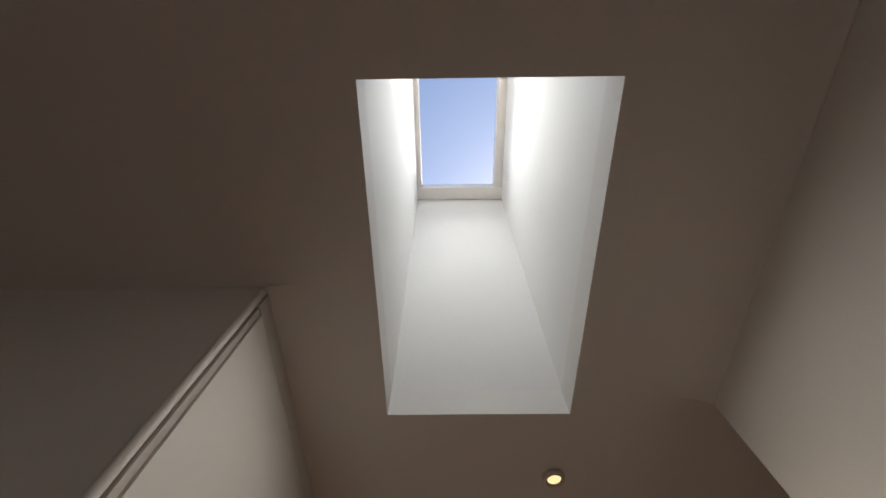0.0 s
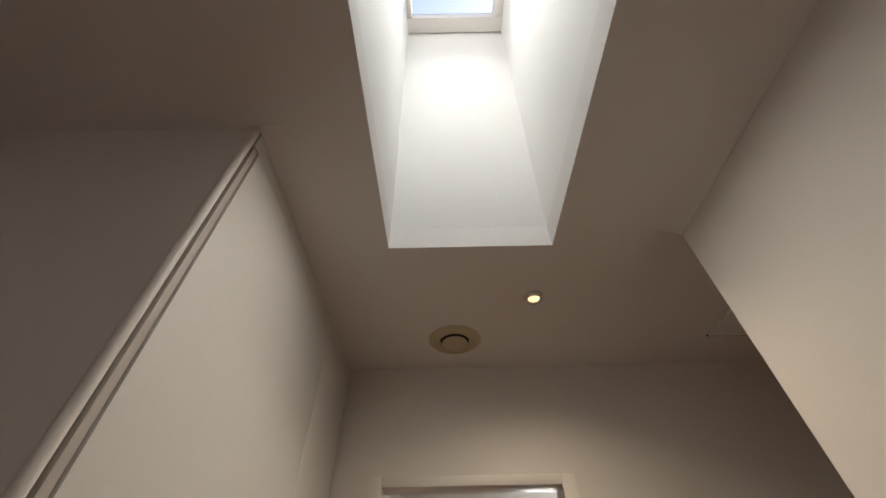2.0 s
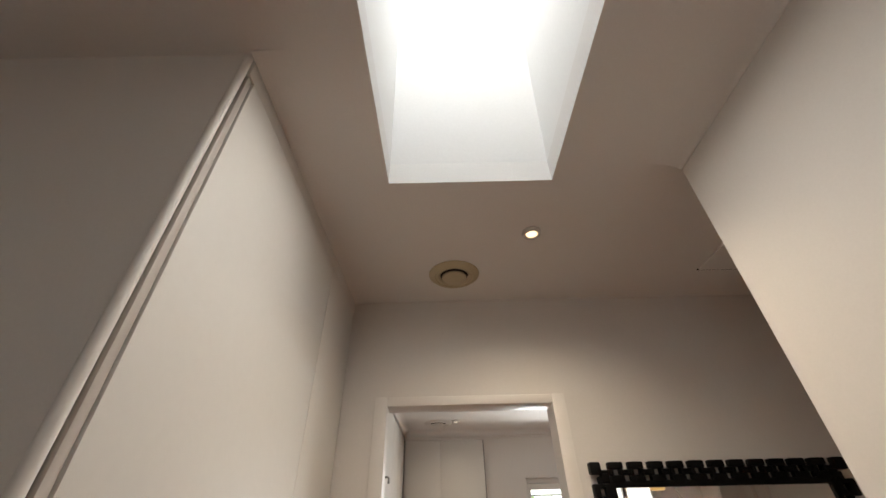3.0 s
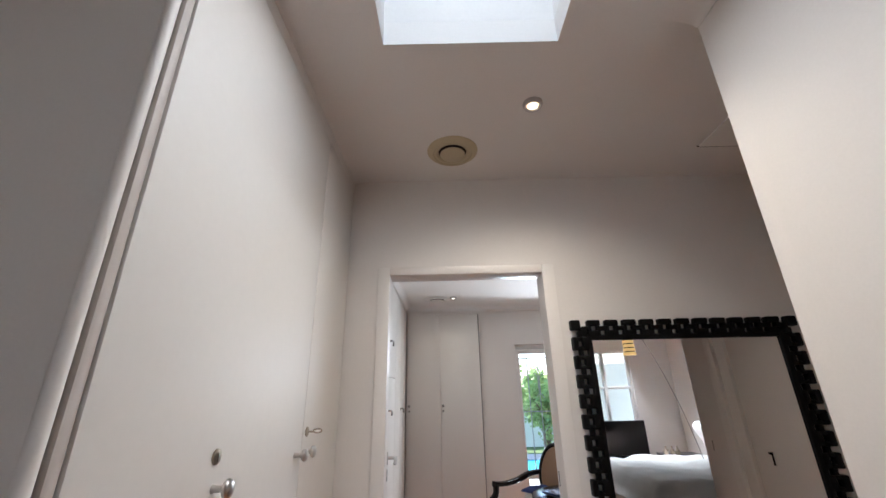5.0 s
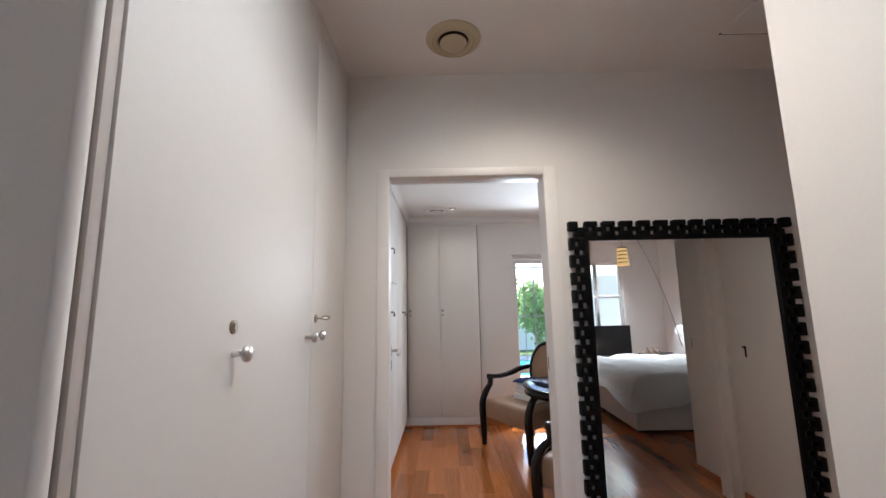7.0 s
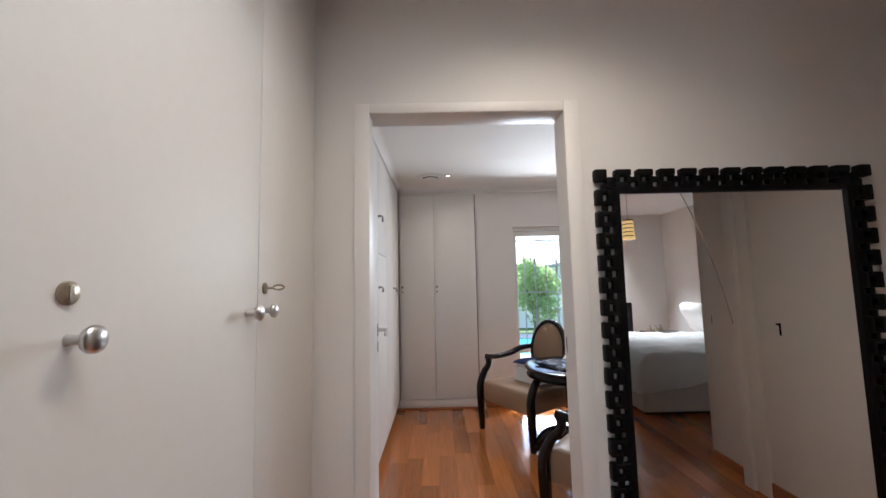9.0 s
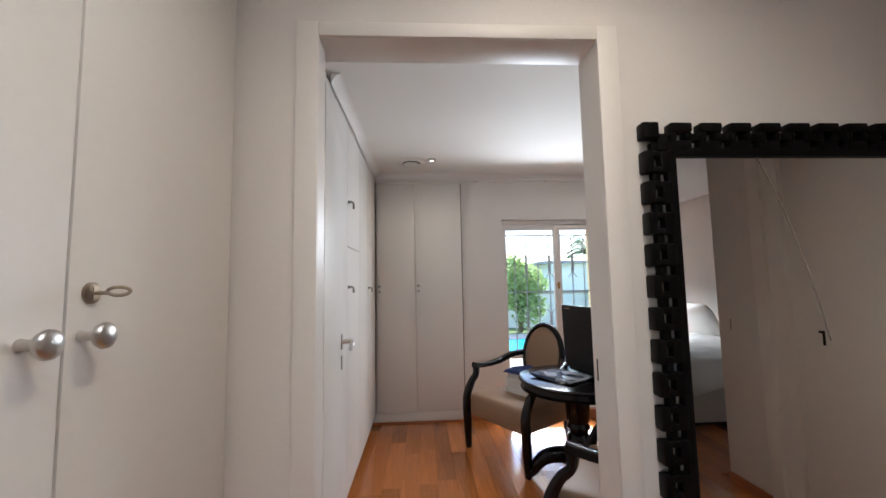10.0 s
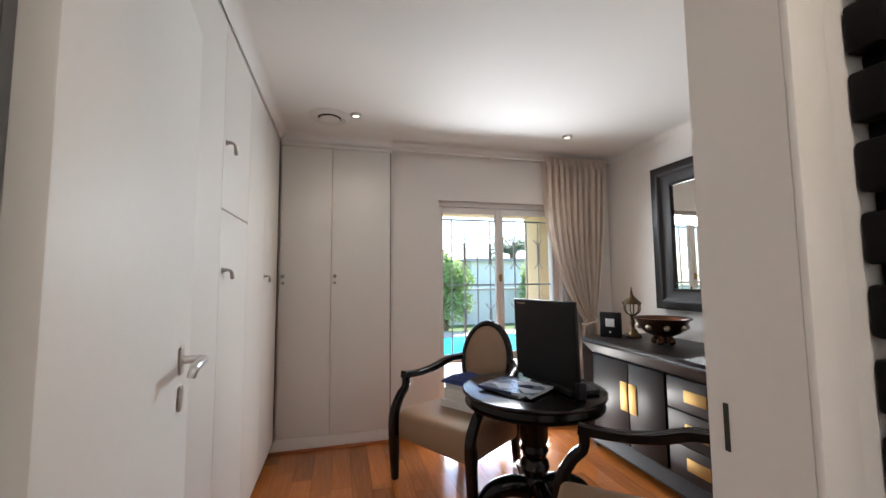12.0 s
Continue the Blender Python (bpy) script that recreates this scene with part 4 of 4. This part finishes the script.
part("front_frame", bev, ESPRESSO, dr, "deep bevelled front frame", smooth=25)
for y in (DY0 + 0.06, DY1 - 0.06):
    for x in (DX0 + 0.08, DX1 - 0.06):
        part("foot", boxed(((x - 0.03, y - 0.03, 0), (x + 0.03, y + 0.03, 0.0745)), bev=0.004), ESPRESSO, dr)


def brass_plate(d, x, y0, y1, z0, z1):
    part("plate", boxed(((x - 0.006, y0, z0), (x - 0.0005, y1, z1)), bev=0.0015), BRASS, d, "brushed brass plate handle")


fxd = DX0 + 0.040
for y0, y1, py in ((4.085, 4.478, 4.09), (3.765, 4.080, 4.005)):
    d = part("door", boxed(((fxd - 0.012, y0 + 0.002, 0.152), (fxd + 0.0115, y1 - 0.002, 0.725)), bev=0.002), ESPRESSO, dr)
    brass_plate(d, fxd - 0.012, py, py + 0.07, 0.385, 0.585)
for i in range(3):
    z0 = 0.150 + i * 0.193
    d = part("drawer", boxed(((fxd - 0.012, 3.22, z0 + 0.003), (fxd + 0.0115, 3.745, z0 + 0.189)), bev=0.003), ESPRESSO, dr)
    brass_plate(d, fxd - 0.012, 3.47, 3.62, z0 + 0.060, z0 + 0.130)

# ---- on the dresser ----
bx = thing("picture_box", (2.25, 4.46, DZ), "small dark box frame with a white label on the dresser", "box frame")
part("body", boxed(((2.23, 4.380, DZ), (2.27, 4.540, DZ + 0.20)), bev=0.003), BLACKPLASTIC, bx)
part("label", boxed(((2.2285, 4.425, DZ + 0.085), (2.2298, 4.495, DZ + 0.15))), PAPER, bx, "white square label")
part("mark", boxed(((2.2285, 4.453, DZ + 0.035), (2.2298, 4.467, DZ + 0.052))), PAPER, bx, "small pale mark")
bx.rotation_euler = (0, 0, radians(34))
lan = thing("lantern", (2.415, 4.405, DZ), "ornate antiqued metal lantern with a pointed finial on the dresser", "lantern")
bm = bmesh.new()
lathe(bm, [(0.001, 0.0), (0.064, 0.0), (0.066, 0.014), (0.056, 0.028), (0.040, 0.036), (0.034, 0.055), (0.018, 0.07), (0.013, 0.10), (0.022, 0.115), (0.013, 0.13), (0.016, 0.165), (0.034, 0.185), (0.001, 0.187)], (2.415, 4.405, DZ), 20)
part("stem", bm, ANTIQUE, lan, smooth=60)
for k in range(6):
    a = math.pi / 3 * k
    bm = bmesh.new()
    tube(bm, smooth_path([(2.415 + 0.026 * math.cos(a), 4.405 + 0.026 * math.sin(a), DZ + 0.18), (2.415 + 0.058 * math.cos(a), 4.405 + 0.058 * math.sin(a), DZ + 0.21), (2.415 + 0.062 * math.cos(a), 4.405 + 0.062 * math.sin(a), DZ + 0.27)], 4), 0.005, n=6)
    part("bar", bm, ANTIQUE, lan)
bm = bmesh.new()
lathe(bm, [(0.001, 0.268), (0.072, 0.268), (0.074, 0.276), (0.055, 0.295), (0.035, 0.315), (0.022, 0.328), (0.020, 0.335), (0.010, 0.345), (0.013, 0.358), (0.006, 0.37), (0.008, 0.38), (0.001, 0.41)], (2.415, 4.405, DZ), 20)
part("cap", bm, ANTIQUE, lan, smooth=60)
bowl = thing("bowl", (2.36, 4.045, DZ), "dark bronze footed bowl with round studs on the dresser", "bowl")
bm = bmesh.new()
lathe(bm, [(0.001, 0.055), (0.05, 0.058), (0.11, 0.085), (0.152, 0.130), (0.168, 0.175), (0.186, 0.182), (0.190, 0.190), (0.180, 0.194), (0.160, 0.186), (0.144, 0.140), (0.10, 0.095), (0.05, 0.068), (0.001, 0.066)], (2.36, 4.045, DZ), 48)
part("body", bm, BRONZE, bowl, smooth=60)
for k in range(8):
    a = math.pi / 4 * k + 0.2
    bm = bmesh.new()
    bmesh.ops.create_uvsphere(bm, u_segments=12, v_segments=8, radius=0.022, matrix=Matrix.Translation((2.36 + 0.150 * math.cos(a), 4.045 + 0.150 * math.sin(a), DZ + 0.132)) @ Matrix.Diagonal((1, 1, 1, 1)))
    part("stud", bm, SILVER, bowl, "pale round stud", smooth=60)
for k in range(4):
    a = math.pi / 2 * k + 0.5
    bm = bmesh.new()
    bmesh.ops.create_uvsphere(bm, u_segments=12, v_segments=8, radius=0.027, matrix=Matrix.Translation((2.36 + 0.055 * math.cos(a), 4.045 + 0.055 * math.sin(a), DZ + 0.0275)))
    tube(bm, [(2.36 + 0.055 * math.cos(a), 4.045 + 0.055 * math.sin(a), DZ + 0.03), (2.36 + 0.05 * math.cos(a), 4.045 + 0.05 * math.sin(a), DZ + 0.065)], 0.014)
    part("foot", bm, BRONZE, bowl, "ball foot", smooth=60)
orn = thing("ornament", (2.46, 3.755, DZ), "small antiqued metal ornament with a pale disc on the dresser", "ornament")
bm = bmesh.new()
lathe(bm, [(0.001, 0.0), (0.04, 0.0), (0.042, 0.012), (0.02, 0.03), (0.016, 0.09), (0.03, 0.12), (0.035, 0.17), (0.02, 0.21), (0.022, 0.24), (0.001, 0.27)], (2.46, 3.755, DZ), 16)
part("body", bm, ANTIQUE, orn, smooth=60)
bm = bmesh.new()
lathe(bm, [(0.001, 0), (0.026, 0), (0.028, 0.005), (0.001, 0.008)], (2.418, 3.775, DZ + 0.10), 20, pose(0, 0, 0, 0, -90, 0))
part("disc", bm, PAPER, orn, "pale disc")

# ---- mirror above the dresser ----
wm = thing("framed_mirror", (RRX - 0.03, 3.8, 1.07), "wall mirror in a wide dark brown wooden frame above the dresser", "mirror")
yA, yB, zA, zB, fb = 3.10, 4.42, 1.070, 2.24, 0.165
part("mirror_glass", boxed(((RRX - 0.018, yA + fb - 0.01, zA + fb - 0.01), (RRX - 0.012, yB - fb + 0.01, zB - fb + 0.01))), MIRROR, wm, "clear silvered glass", smooth=None)
fr = bmesh.new()
prof = [(0.0, RRX - 0.002), (0.0, RRX - 0.066), (0.006, RRX - 0.072), (0.050, RRX - 0.074), (0.062, RRX - 0.070), (0.078, RRX - 0.058), (0.098, RRX - 0.045), (0.122, RRX - 0.036), (0.146, RRX - 0.032), (0.152, RRX - 0.038), (0.161, RRX - 0.038), (fb, RRX - 0.032), (fb, RRX - 0.002)]
corners = [(yA, zA, 1, 1), (yB, zA, -1, 1), (yB, zB, -1, -1), (yA, zB, 1, -1)]
rings = [[(x, y + sy * d, z + sz * d) for d, x in prof] for y, z, sy, sz in corners]
sweep(fr, rings + [rings[0]], caps=False)
part("wooden_frame", fr, ESPRESSO, wm, "wide moulded frame", smooth=40)

# ---- bedroom seen in the mirror ----
bed = thing("bed", (3.1, -1.7, 0), "wide bed with a white duvet over a pale valance", "bed")
part("base", boxed(((2.16, -2.46, 0.03), (4.25, -0.60, 0.36)), bev=0.02), VALANCE, bed, "pale fabric valance")
part("plinth", boxed(((2.2, -2.42, 0.0), (4.2, -0.64, 0.03))), GAP, bed, "dark base")
bm = bmesh.new()
nx, ny = 40, 36
gr = []
for j in range(ny + 1):
    row = []
    for i in range(nx + 1):
        u, v = i / nx, j / ny
        x, y = 2.09 + 2.16 * u, -2.52 + 1.98 * v
        e = min(u / 0.09, 1.0), min(v / 0.09, (1 - v) / 0.09, 1.0)
        f = min(e)
        f = math.sin(min(1, f) * math.pi / 2)
        z = 0.33 + 0.29 * f + 0.03 * noise.noise((x * 2.2, y * 2.2, 0)) + 0.015 * noise.noise((x * 6, y * 6, 2)) - 0.07 * f * abs(noise.noise((x * 2.6 + y, y * 3.0 - x, 7)))
        if f < 0.05:
            z -= 0.03 + 0.14 * noise.noise((x * 2.2, y * 2.2, 5))
        row.append((x, y + (1 - f) * 0.07 * noise.noise((x * 3.0, 0, 4)), z))
    gr.append(row)
sweep(bm, gr, closed=False, caps=False)
bmesh.ops.solidify(bm, geom=bm.faces[:], thickness=-0.02)
part("duvet", bm, LINEN, bed, "rumpled white duvet", smooth=80)
for y in (-2.3, -1.25):
    bm = bmesh.new()
    m = pose(3.97, y, 0.80, 0, 62, 0)
    rings = []
    for k in range(-8, 9):
        h = k / 8
        f = max(0.02, (1 - abs(h) ** 2.2)) ** 0.5
        ring = []
        for q in (2 * math.pi * j / 40 for j in range(40)):
            c, d = math.cos(q), math.sin(q)
            r = (abs(c) ** 5 + abs(d) ** 5) ** -0.2 * (1 - 0.07 * (1 - abs(math.sin(2 * q))))
            ring.append(m @ Vector((0.26 * r * c * (0.55 + 0.45 * f), 0.35 * r * d * (0.55 + 0.45 * f), 0.11 * h * (1.3 - 0.45 * r) + 0.012 * noise.noise((c * 2, d * 2, y)))))
        rings.append(ring)
    sweep(bm, rings)
    part("pillow", bm, LINEN, bed, "white pillow", smooth=80)
tv = thing("bedroom_chest", (2.8, -3.45, 0), "low black chest with a flat black screen behind the bed", "chest")
part("body", boxed(((2.3, -3.68, 0.0), (3.5, -3.35, 0.45)), bev=0.006), BLACKWOOD, tv)
part("screen", boxed(((2.15, -3.46, 0.456), (3.50, -3.42, 0.99)), bev=0.006), BLACKPLASTIC, tv, "flat black screen")
part("screen_foot", boxed(((2.6, -3.52, 0.4505), (2.9, -3.38, 0.4565))), BLACKPLASTIC, tv)
for x in (3.56, 3.66, 3.74):
    bm = bmesh.new()
    lathe(bm, [(0.001, 0.0), (0.035, 0.0), (0.038, 0.05), (0.015, 0.085), (0.014, 0.12), (0.001, 0.122)], (x, -3.0, 0.52), 16)
    solid("bottle", bm, SILVER, "small metallic bottle on the bedside cabinet", "bottle", "bottles on the bedside cabinet")
solid("bedside_cabinet", boxed(((3.52, -3.25, 0), (4.10, -2.75, 0.52)), bev=0.006), ESPRESSO, "dark wooden bedside cabinet beyond the bed", "cabinet")
pen = thing("pendant_lamp", (2.765, -1.9, 1.95), "small striped amber pendant lamp on a thin flex", "pendant lamp")
for k in range(5):
    bm = bmesh.new()
    z = 1.955 + 0.055 * k
    lathe(bm, [(0.001, z), (0.085 - 0.004 * k, z), (0.088 - 0.004 * k, z + 0.02), (0.085 - 0.004 * k, z + 0.04), (0.001, z + 0.04)], (2.765, -1.9, 0), 20)
    part("shade_band", bm, AMBER, pen, "amber shade ring")
    bm = bmesh.new()
    lathe(bm, [(0.001, z + 0.0402), (0.07, z + 0.0402), (0.07, z + 0.0548), (0.001, z + 0.0548)], (2.765, -1.9, 0), 16)
    part("shade_gap", bm, ESPRESSO, pen, "dark ring")
bm = bmesh.new()
tube(bm, [(2.765, -1.9, 2.225), (2.765, -1.9, CZ)], 0.004, n=6)
part("flex", bm, GREYTRIM, pen)
bw = thing("window_3", (3.05, -3.76, 0.85), "white bedroom window with slatted blinds, seen in the mirror", "window", kind="structure")
part("window_frame", boxed(((2.55, -3.80, 0.85), (2.60, -3.72, 2.2)), ((3.50, -3.80, 0.85), (3.55, -3.72, 2.2)), ((2.60, -3.80, 2.14), (3.50, -3.72, 2.2)), ((2.60, -3.80, 0.85), (3.50, -3.72, 0.91)), ((3.02, -3.80, 0.91), (3.08, -3.72, 2.14)), ((2.60, -3.79, 1.50), (3.02, -3.73, 1.55)), ((3.08, -3.79, 1.50), (3.50, -3.73, 1.55)), bev=0.003), TRIM, bw)
g = part("pane", boxed(((2.60, -3.766, 0.91), (3.50, -3.762, 2.14))), GLASS, bw, "clear glass", smooth=None)
g.visible_shadow = False
slat = mesh_of("slat", boxed(((-0.10, -0.026, -0.001), (0.10, 0.026, 0.001))), TRIM)
for k in range(22):
    ob = new("slat", slat)
    ob.parent = bw
    ob.location = Vector((2.68, -3.675, 1.20 + 0.043 * k)) - POSES[bw]
    ob.rotation_euler = (radians(55), 0, 0)

# ---- outside ----
setting("ground", boxed(((-60, 5.34, -0.3), (90, 120, -0.06))), LAWN, "green garden lawn reaching into the distance", "ground")
setting("back_ground", boxed(((-60, -80, -0.3), (90, -3.84, -0.13)), ((-60, -3.84, -0.3), (0.82, -1.84, -0.13))), PAVING, "pale paved yard behind the house", "ground")
setting("pavement", boxed(((-3, 5.35, -0.058), (8, 8.4, -0.03)), ((-3, 8.4, -0.058), (0.5, 11.4, -0.03)), ((7.0, 8.4, -0.058), (8, 11.4, -0.03)), ((0.5, 10.6, -0.058), (7.0, 11.4, -0.03))), PAVING, "pale paving round the pool", "pavement")
setting("water", boxed(((0.5, 8.4, -0.057), (7.0, 10.6, -0.045))), POOL, "turquoise swimming pool water", "water")
yw = thing("yard_wall", (3, -5.4, -0.13), "pale plastered yard wall outside the bedroom window", "yard wall")
part("wall", boxed(((-2, -5.6, -0.15), (7, -5.4, 2.9))), GARDENWALL, yw)
part("coping", boxed(((-2, -5.64, 2.901), (7, -5.36, 2.96)), bev=0.01), PAVING, yw)
# Unseen overhang, added to keep the sun off the yard wall.
ev = thing("back_eaves", (2.6, -4.3, 2.71), "unseen white roof overhang added to shade the yard wall", "eaves")
part("soffit", boxed(((0.80, -4.95, 2.71), (5.2, -3.0, 2.80)), bev=0.004), CEIL, ev)
gw = thing("garden_wall", (4, 14, -0.06), "pale plastered garden wall behind the pool", "garden wall")
part("wall", boxed(((-8, 13.0, -0.1), (22, 13.22, 0.97))), GARDENWALL, gw)
part("coping", boxed(((-8, 12.96, 0.971), (22, 13.26, 1.03)), bev=0.01), PAVING, gw)
hs = thing("neighbour_house", (9, 26, -0.06), "low pale house with a grey roof beyond the garden wall", "house")
part("wall", boxed(((6.4, 20, -0.1), (13, 27, 2.2))), GARDENWALL, hs)
rf = bmesh.new()
prism(rf, [(19.7, 2.2), (27.3, 2.2), (27.3, 2.34), (19.7, 2.34)], "x", 6.1, 13.3)
part("roof", rf, ROOF, hs, smooth=None)
ver = thing("veranda", (2.6, 6.1, 0), "cream plastered veranda pillar and beam in sunlight, with an added roof slab blocking sun", "veranda")
part("pillar", boxed(((2.27, 5.62, -0.06), (2.66, 6.0, 2.72)), bev=0.01), RENDER, ver, "cream sunlit pillar")
# Roof slab out of view, added to hold the sun off the room floor.
part("sun_blocker", boxed(((-1.2, 5.315, 2.72), (4.0, 6.45, 2.85))), CEIL, ver)
part("beam", boxed(((-1.2, 5.84, 2.045), (2.268, 6.0, 2.719)), bev=0.008), RENDER, ver, "cream plastered beam")


def foliage(name, center, size, count, leaf, mat, label, category, seed=1):
    rng = random.Random(seed)
    cx, cy, cz = center
    ob = thing(name, (cx, cy, -0.06), label, category)
    bm = bmesh.new()
    lumps = [(Vector((rng.uniform(-0.6, 0.6), rng.uniform(-0.6, 0.6), rng.uniform(-0.6, 0.75))), rng.uniform(0.3, 0.55)) for _ in range(14)]
    for _ in range(count):
        c, r = rng.choice(lumps)
        d = Vector((rng.gauss(0, 1), rng.gauss(0, 1), rng.gauss(0, 1))).normalized() * r * rng.uniform(0.55, 1.05)
        p = Vector((cx + (c.x + d.x) * size[0], cy + (c.y + d.y) * size[1], cz + (c.z + d.z) * size[2]))
        q = Euler((rng.uniform(0, 6.3), rng.uniform(0, 6.3), rng.uniform(0, 6.3))).to_matrix()
        l = leaf * rng.uniform(0.6, 1.3)
        vs = [bm.verts.new(p + q @ Vector(v)) for v in ((0, 0, 0), (l * 0.4, l * 0.5, l * 0.08), (0, l, 0), (-l * 0.4, l * 0.5, l * 0.08))]
        bm.faces.new(vs)
    part("crown", bm, mat, ob, smooth=None)
    for k in range(5):
        a = 6.28 * k / 5
        tb = bmesh.new()
        tube(tb, smooth_path([(cx, cy, -0.1), (cx + 0.15 * size[0] * math.cos(a), cy + 0.15 * size[1] * math.sin(a), cz - 0.3 * size[2]), (cx + 0.5 * size[0] * math.cos(a), cy + 0.5 * size[1] * math.sin(a), cz + 0.3 * size[2])], 4), [0.06, 0.035, 0.012], n=7)
        part("branch", tb, BARK, ob)


foliage("shrub", (2.88, 11.95, 1.08), (0.86, 0.5, 0.95), 4600, 0.10, LEAF, "dense leafy green shrub beside the pool", "shrub", seed=3)
foliage("shrub", (6.0, 12.4, 1.15), (0.62, 0.4, 0.95), 3400, 0.12, LEAF, "leafy green shrub against the garden wall", "shrub", seed=5)
foliage("tree", (3.2, 21.0, 1.7), (1.6, 1.3, 1.5), 3000, 0.22, LEAF, "green tree beyond the garden wall", "tree", seed=8)
palm = thing("palm_tree", (12.2, 28.0, -0.06), "tall palm tree in the distance", "palm tree")
bm = bmesh.new()
tube(bm, smooth_path([(12.2, 28.0, -0.1), (12.3, 28.0, 2.0), (12.2, 28.0, 3.35)], 6), [0.22, 0.16, 0.13], n=10)
part("trunk", bm, BARK, palm)
rng = random.Random(11)
for k in range(26):
    a = 2 * math.pi * k / 26 + rng.uniform(-0.15, 0.15)
    up = rng.uniform(0.1, 1.15)
    bm = bmesh.new()
    spine = smooth_path([(12.2, 28.0, 3.35), (12.2 + 0.85 * math.cos(a), 28.0 + 0.85 * math.sin(a), 3.35 + 1.15 * up), (12.2 + 1.6 * math.cos(a), 28.0 + 1.6 * math.sin(a), 2.9 + 1.5 * up)], 8)
    tube(bm, spine, [0.03, 0.008], n=5)
    for i in range(1, len(spine)):
        s = Vector((-math.sin(a), math.cos(a), -0.5))
        for q in (-1, 1):
            p = spine[i]
            d = Vector((s.x * q, s.y * q, s.z)) * 0.55
            f = Vector((math.cos(a), math.sin(a), 0)) * 0.06
            bm.faces.new([bm.verts.new(p), bm.verts.new(p + d * 0.5 + f), bm.verts.new(p + d + f * 2), bm.verts.new(p + d * 0.5 - f)])
    part("frond", bm, PALMLEAF, palm, smooth=None)

# ---- floorboards ----
rng = random.Random(4)
floor_ob = bpy.data.objects["floor"]
bw_ = 0.128
lengths = (0.55, 0.75, 0.95, 1.2)
board = {l: mesh_of("floorboard", boxed(((-bw_ / 2 + 0.0003, 0.0003, -0.020), (bw_ / 2 - 0.0003, l - 0.0003, 0.0)), bev=0.0005, seg=1), PLANK, None) for l in lengths}


def lay(x0, x1, y0, y1):
    made = 0
    for i in range(math.ceil((x1 - x0) / bw_)):
        y = y0 - rng.uniform(0, 0.6)
        while y < y1:
            l = rng.choice(lengths)
            a, b = max(y, y0), min(y + l, y1)
            if b - a > 0.04:
                ob = new("floorboard", board[l])
                ob.parent = floor_ob
                ob.location = (x0 + (i + 0.5) * bw_, a, 0)
                ob.scale = (1, (b - a) / l, 1)
                made += 1
            y += l
    return made


lay(-0.44, 2.74, DY + 0.001, WY - 0.002)
lay(-1.8, 0.93, -1.70, DY)
lay(0.93, 2.2, -3.70, DY)
lay(2.2, 4.3, -3.70, 0.24)
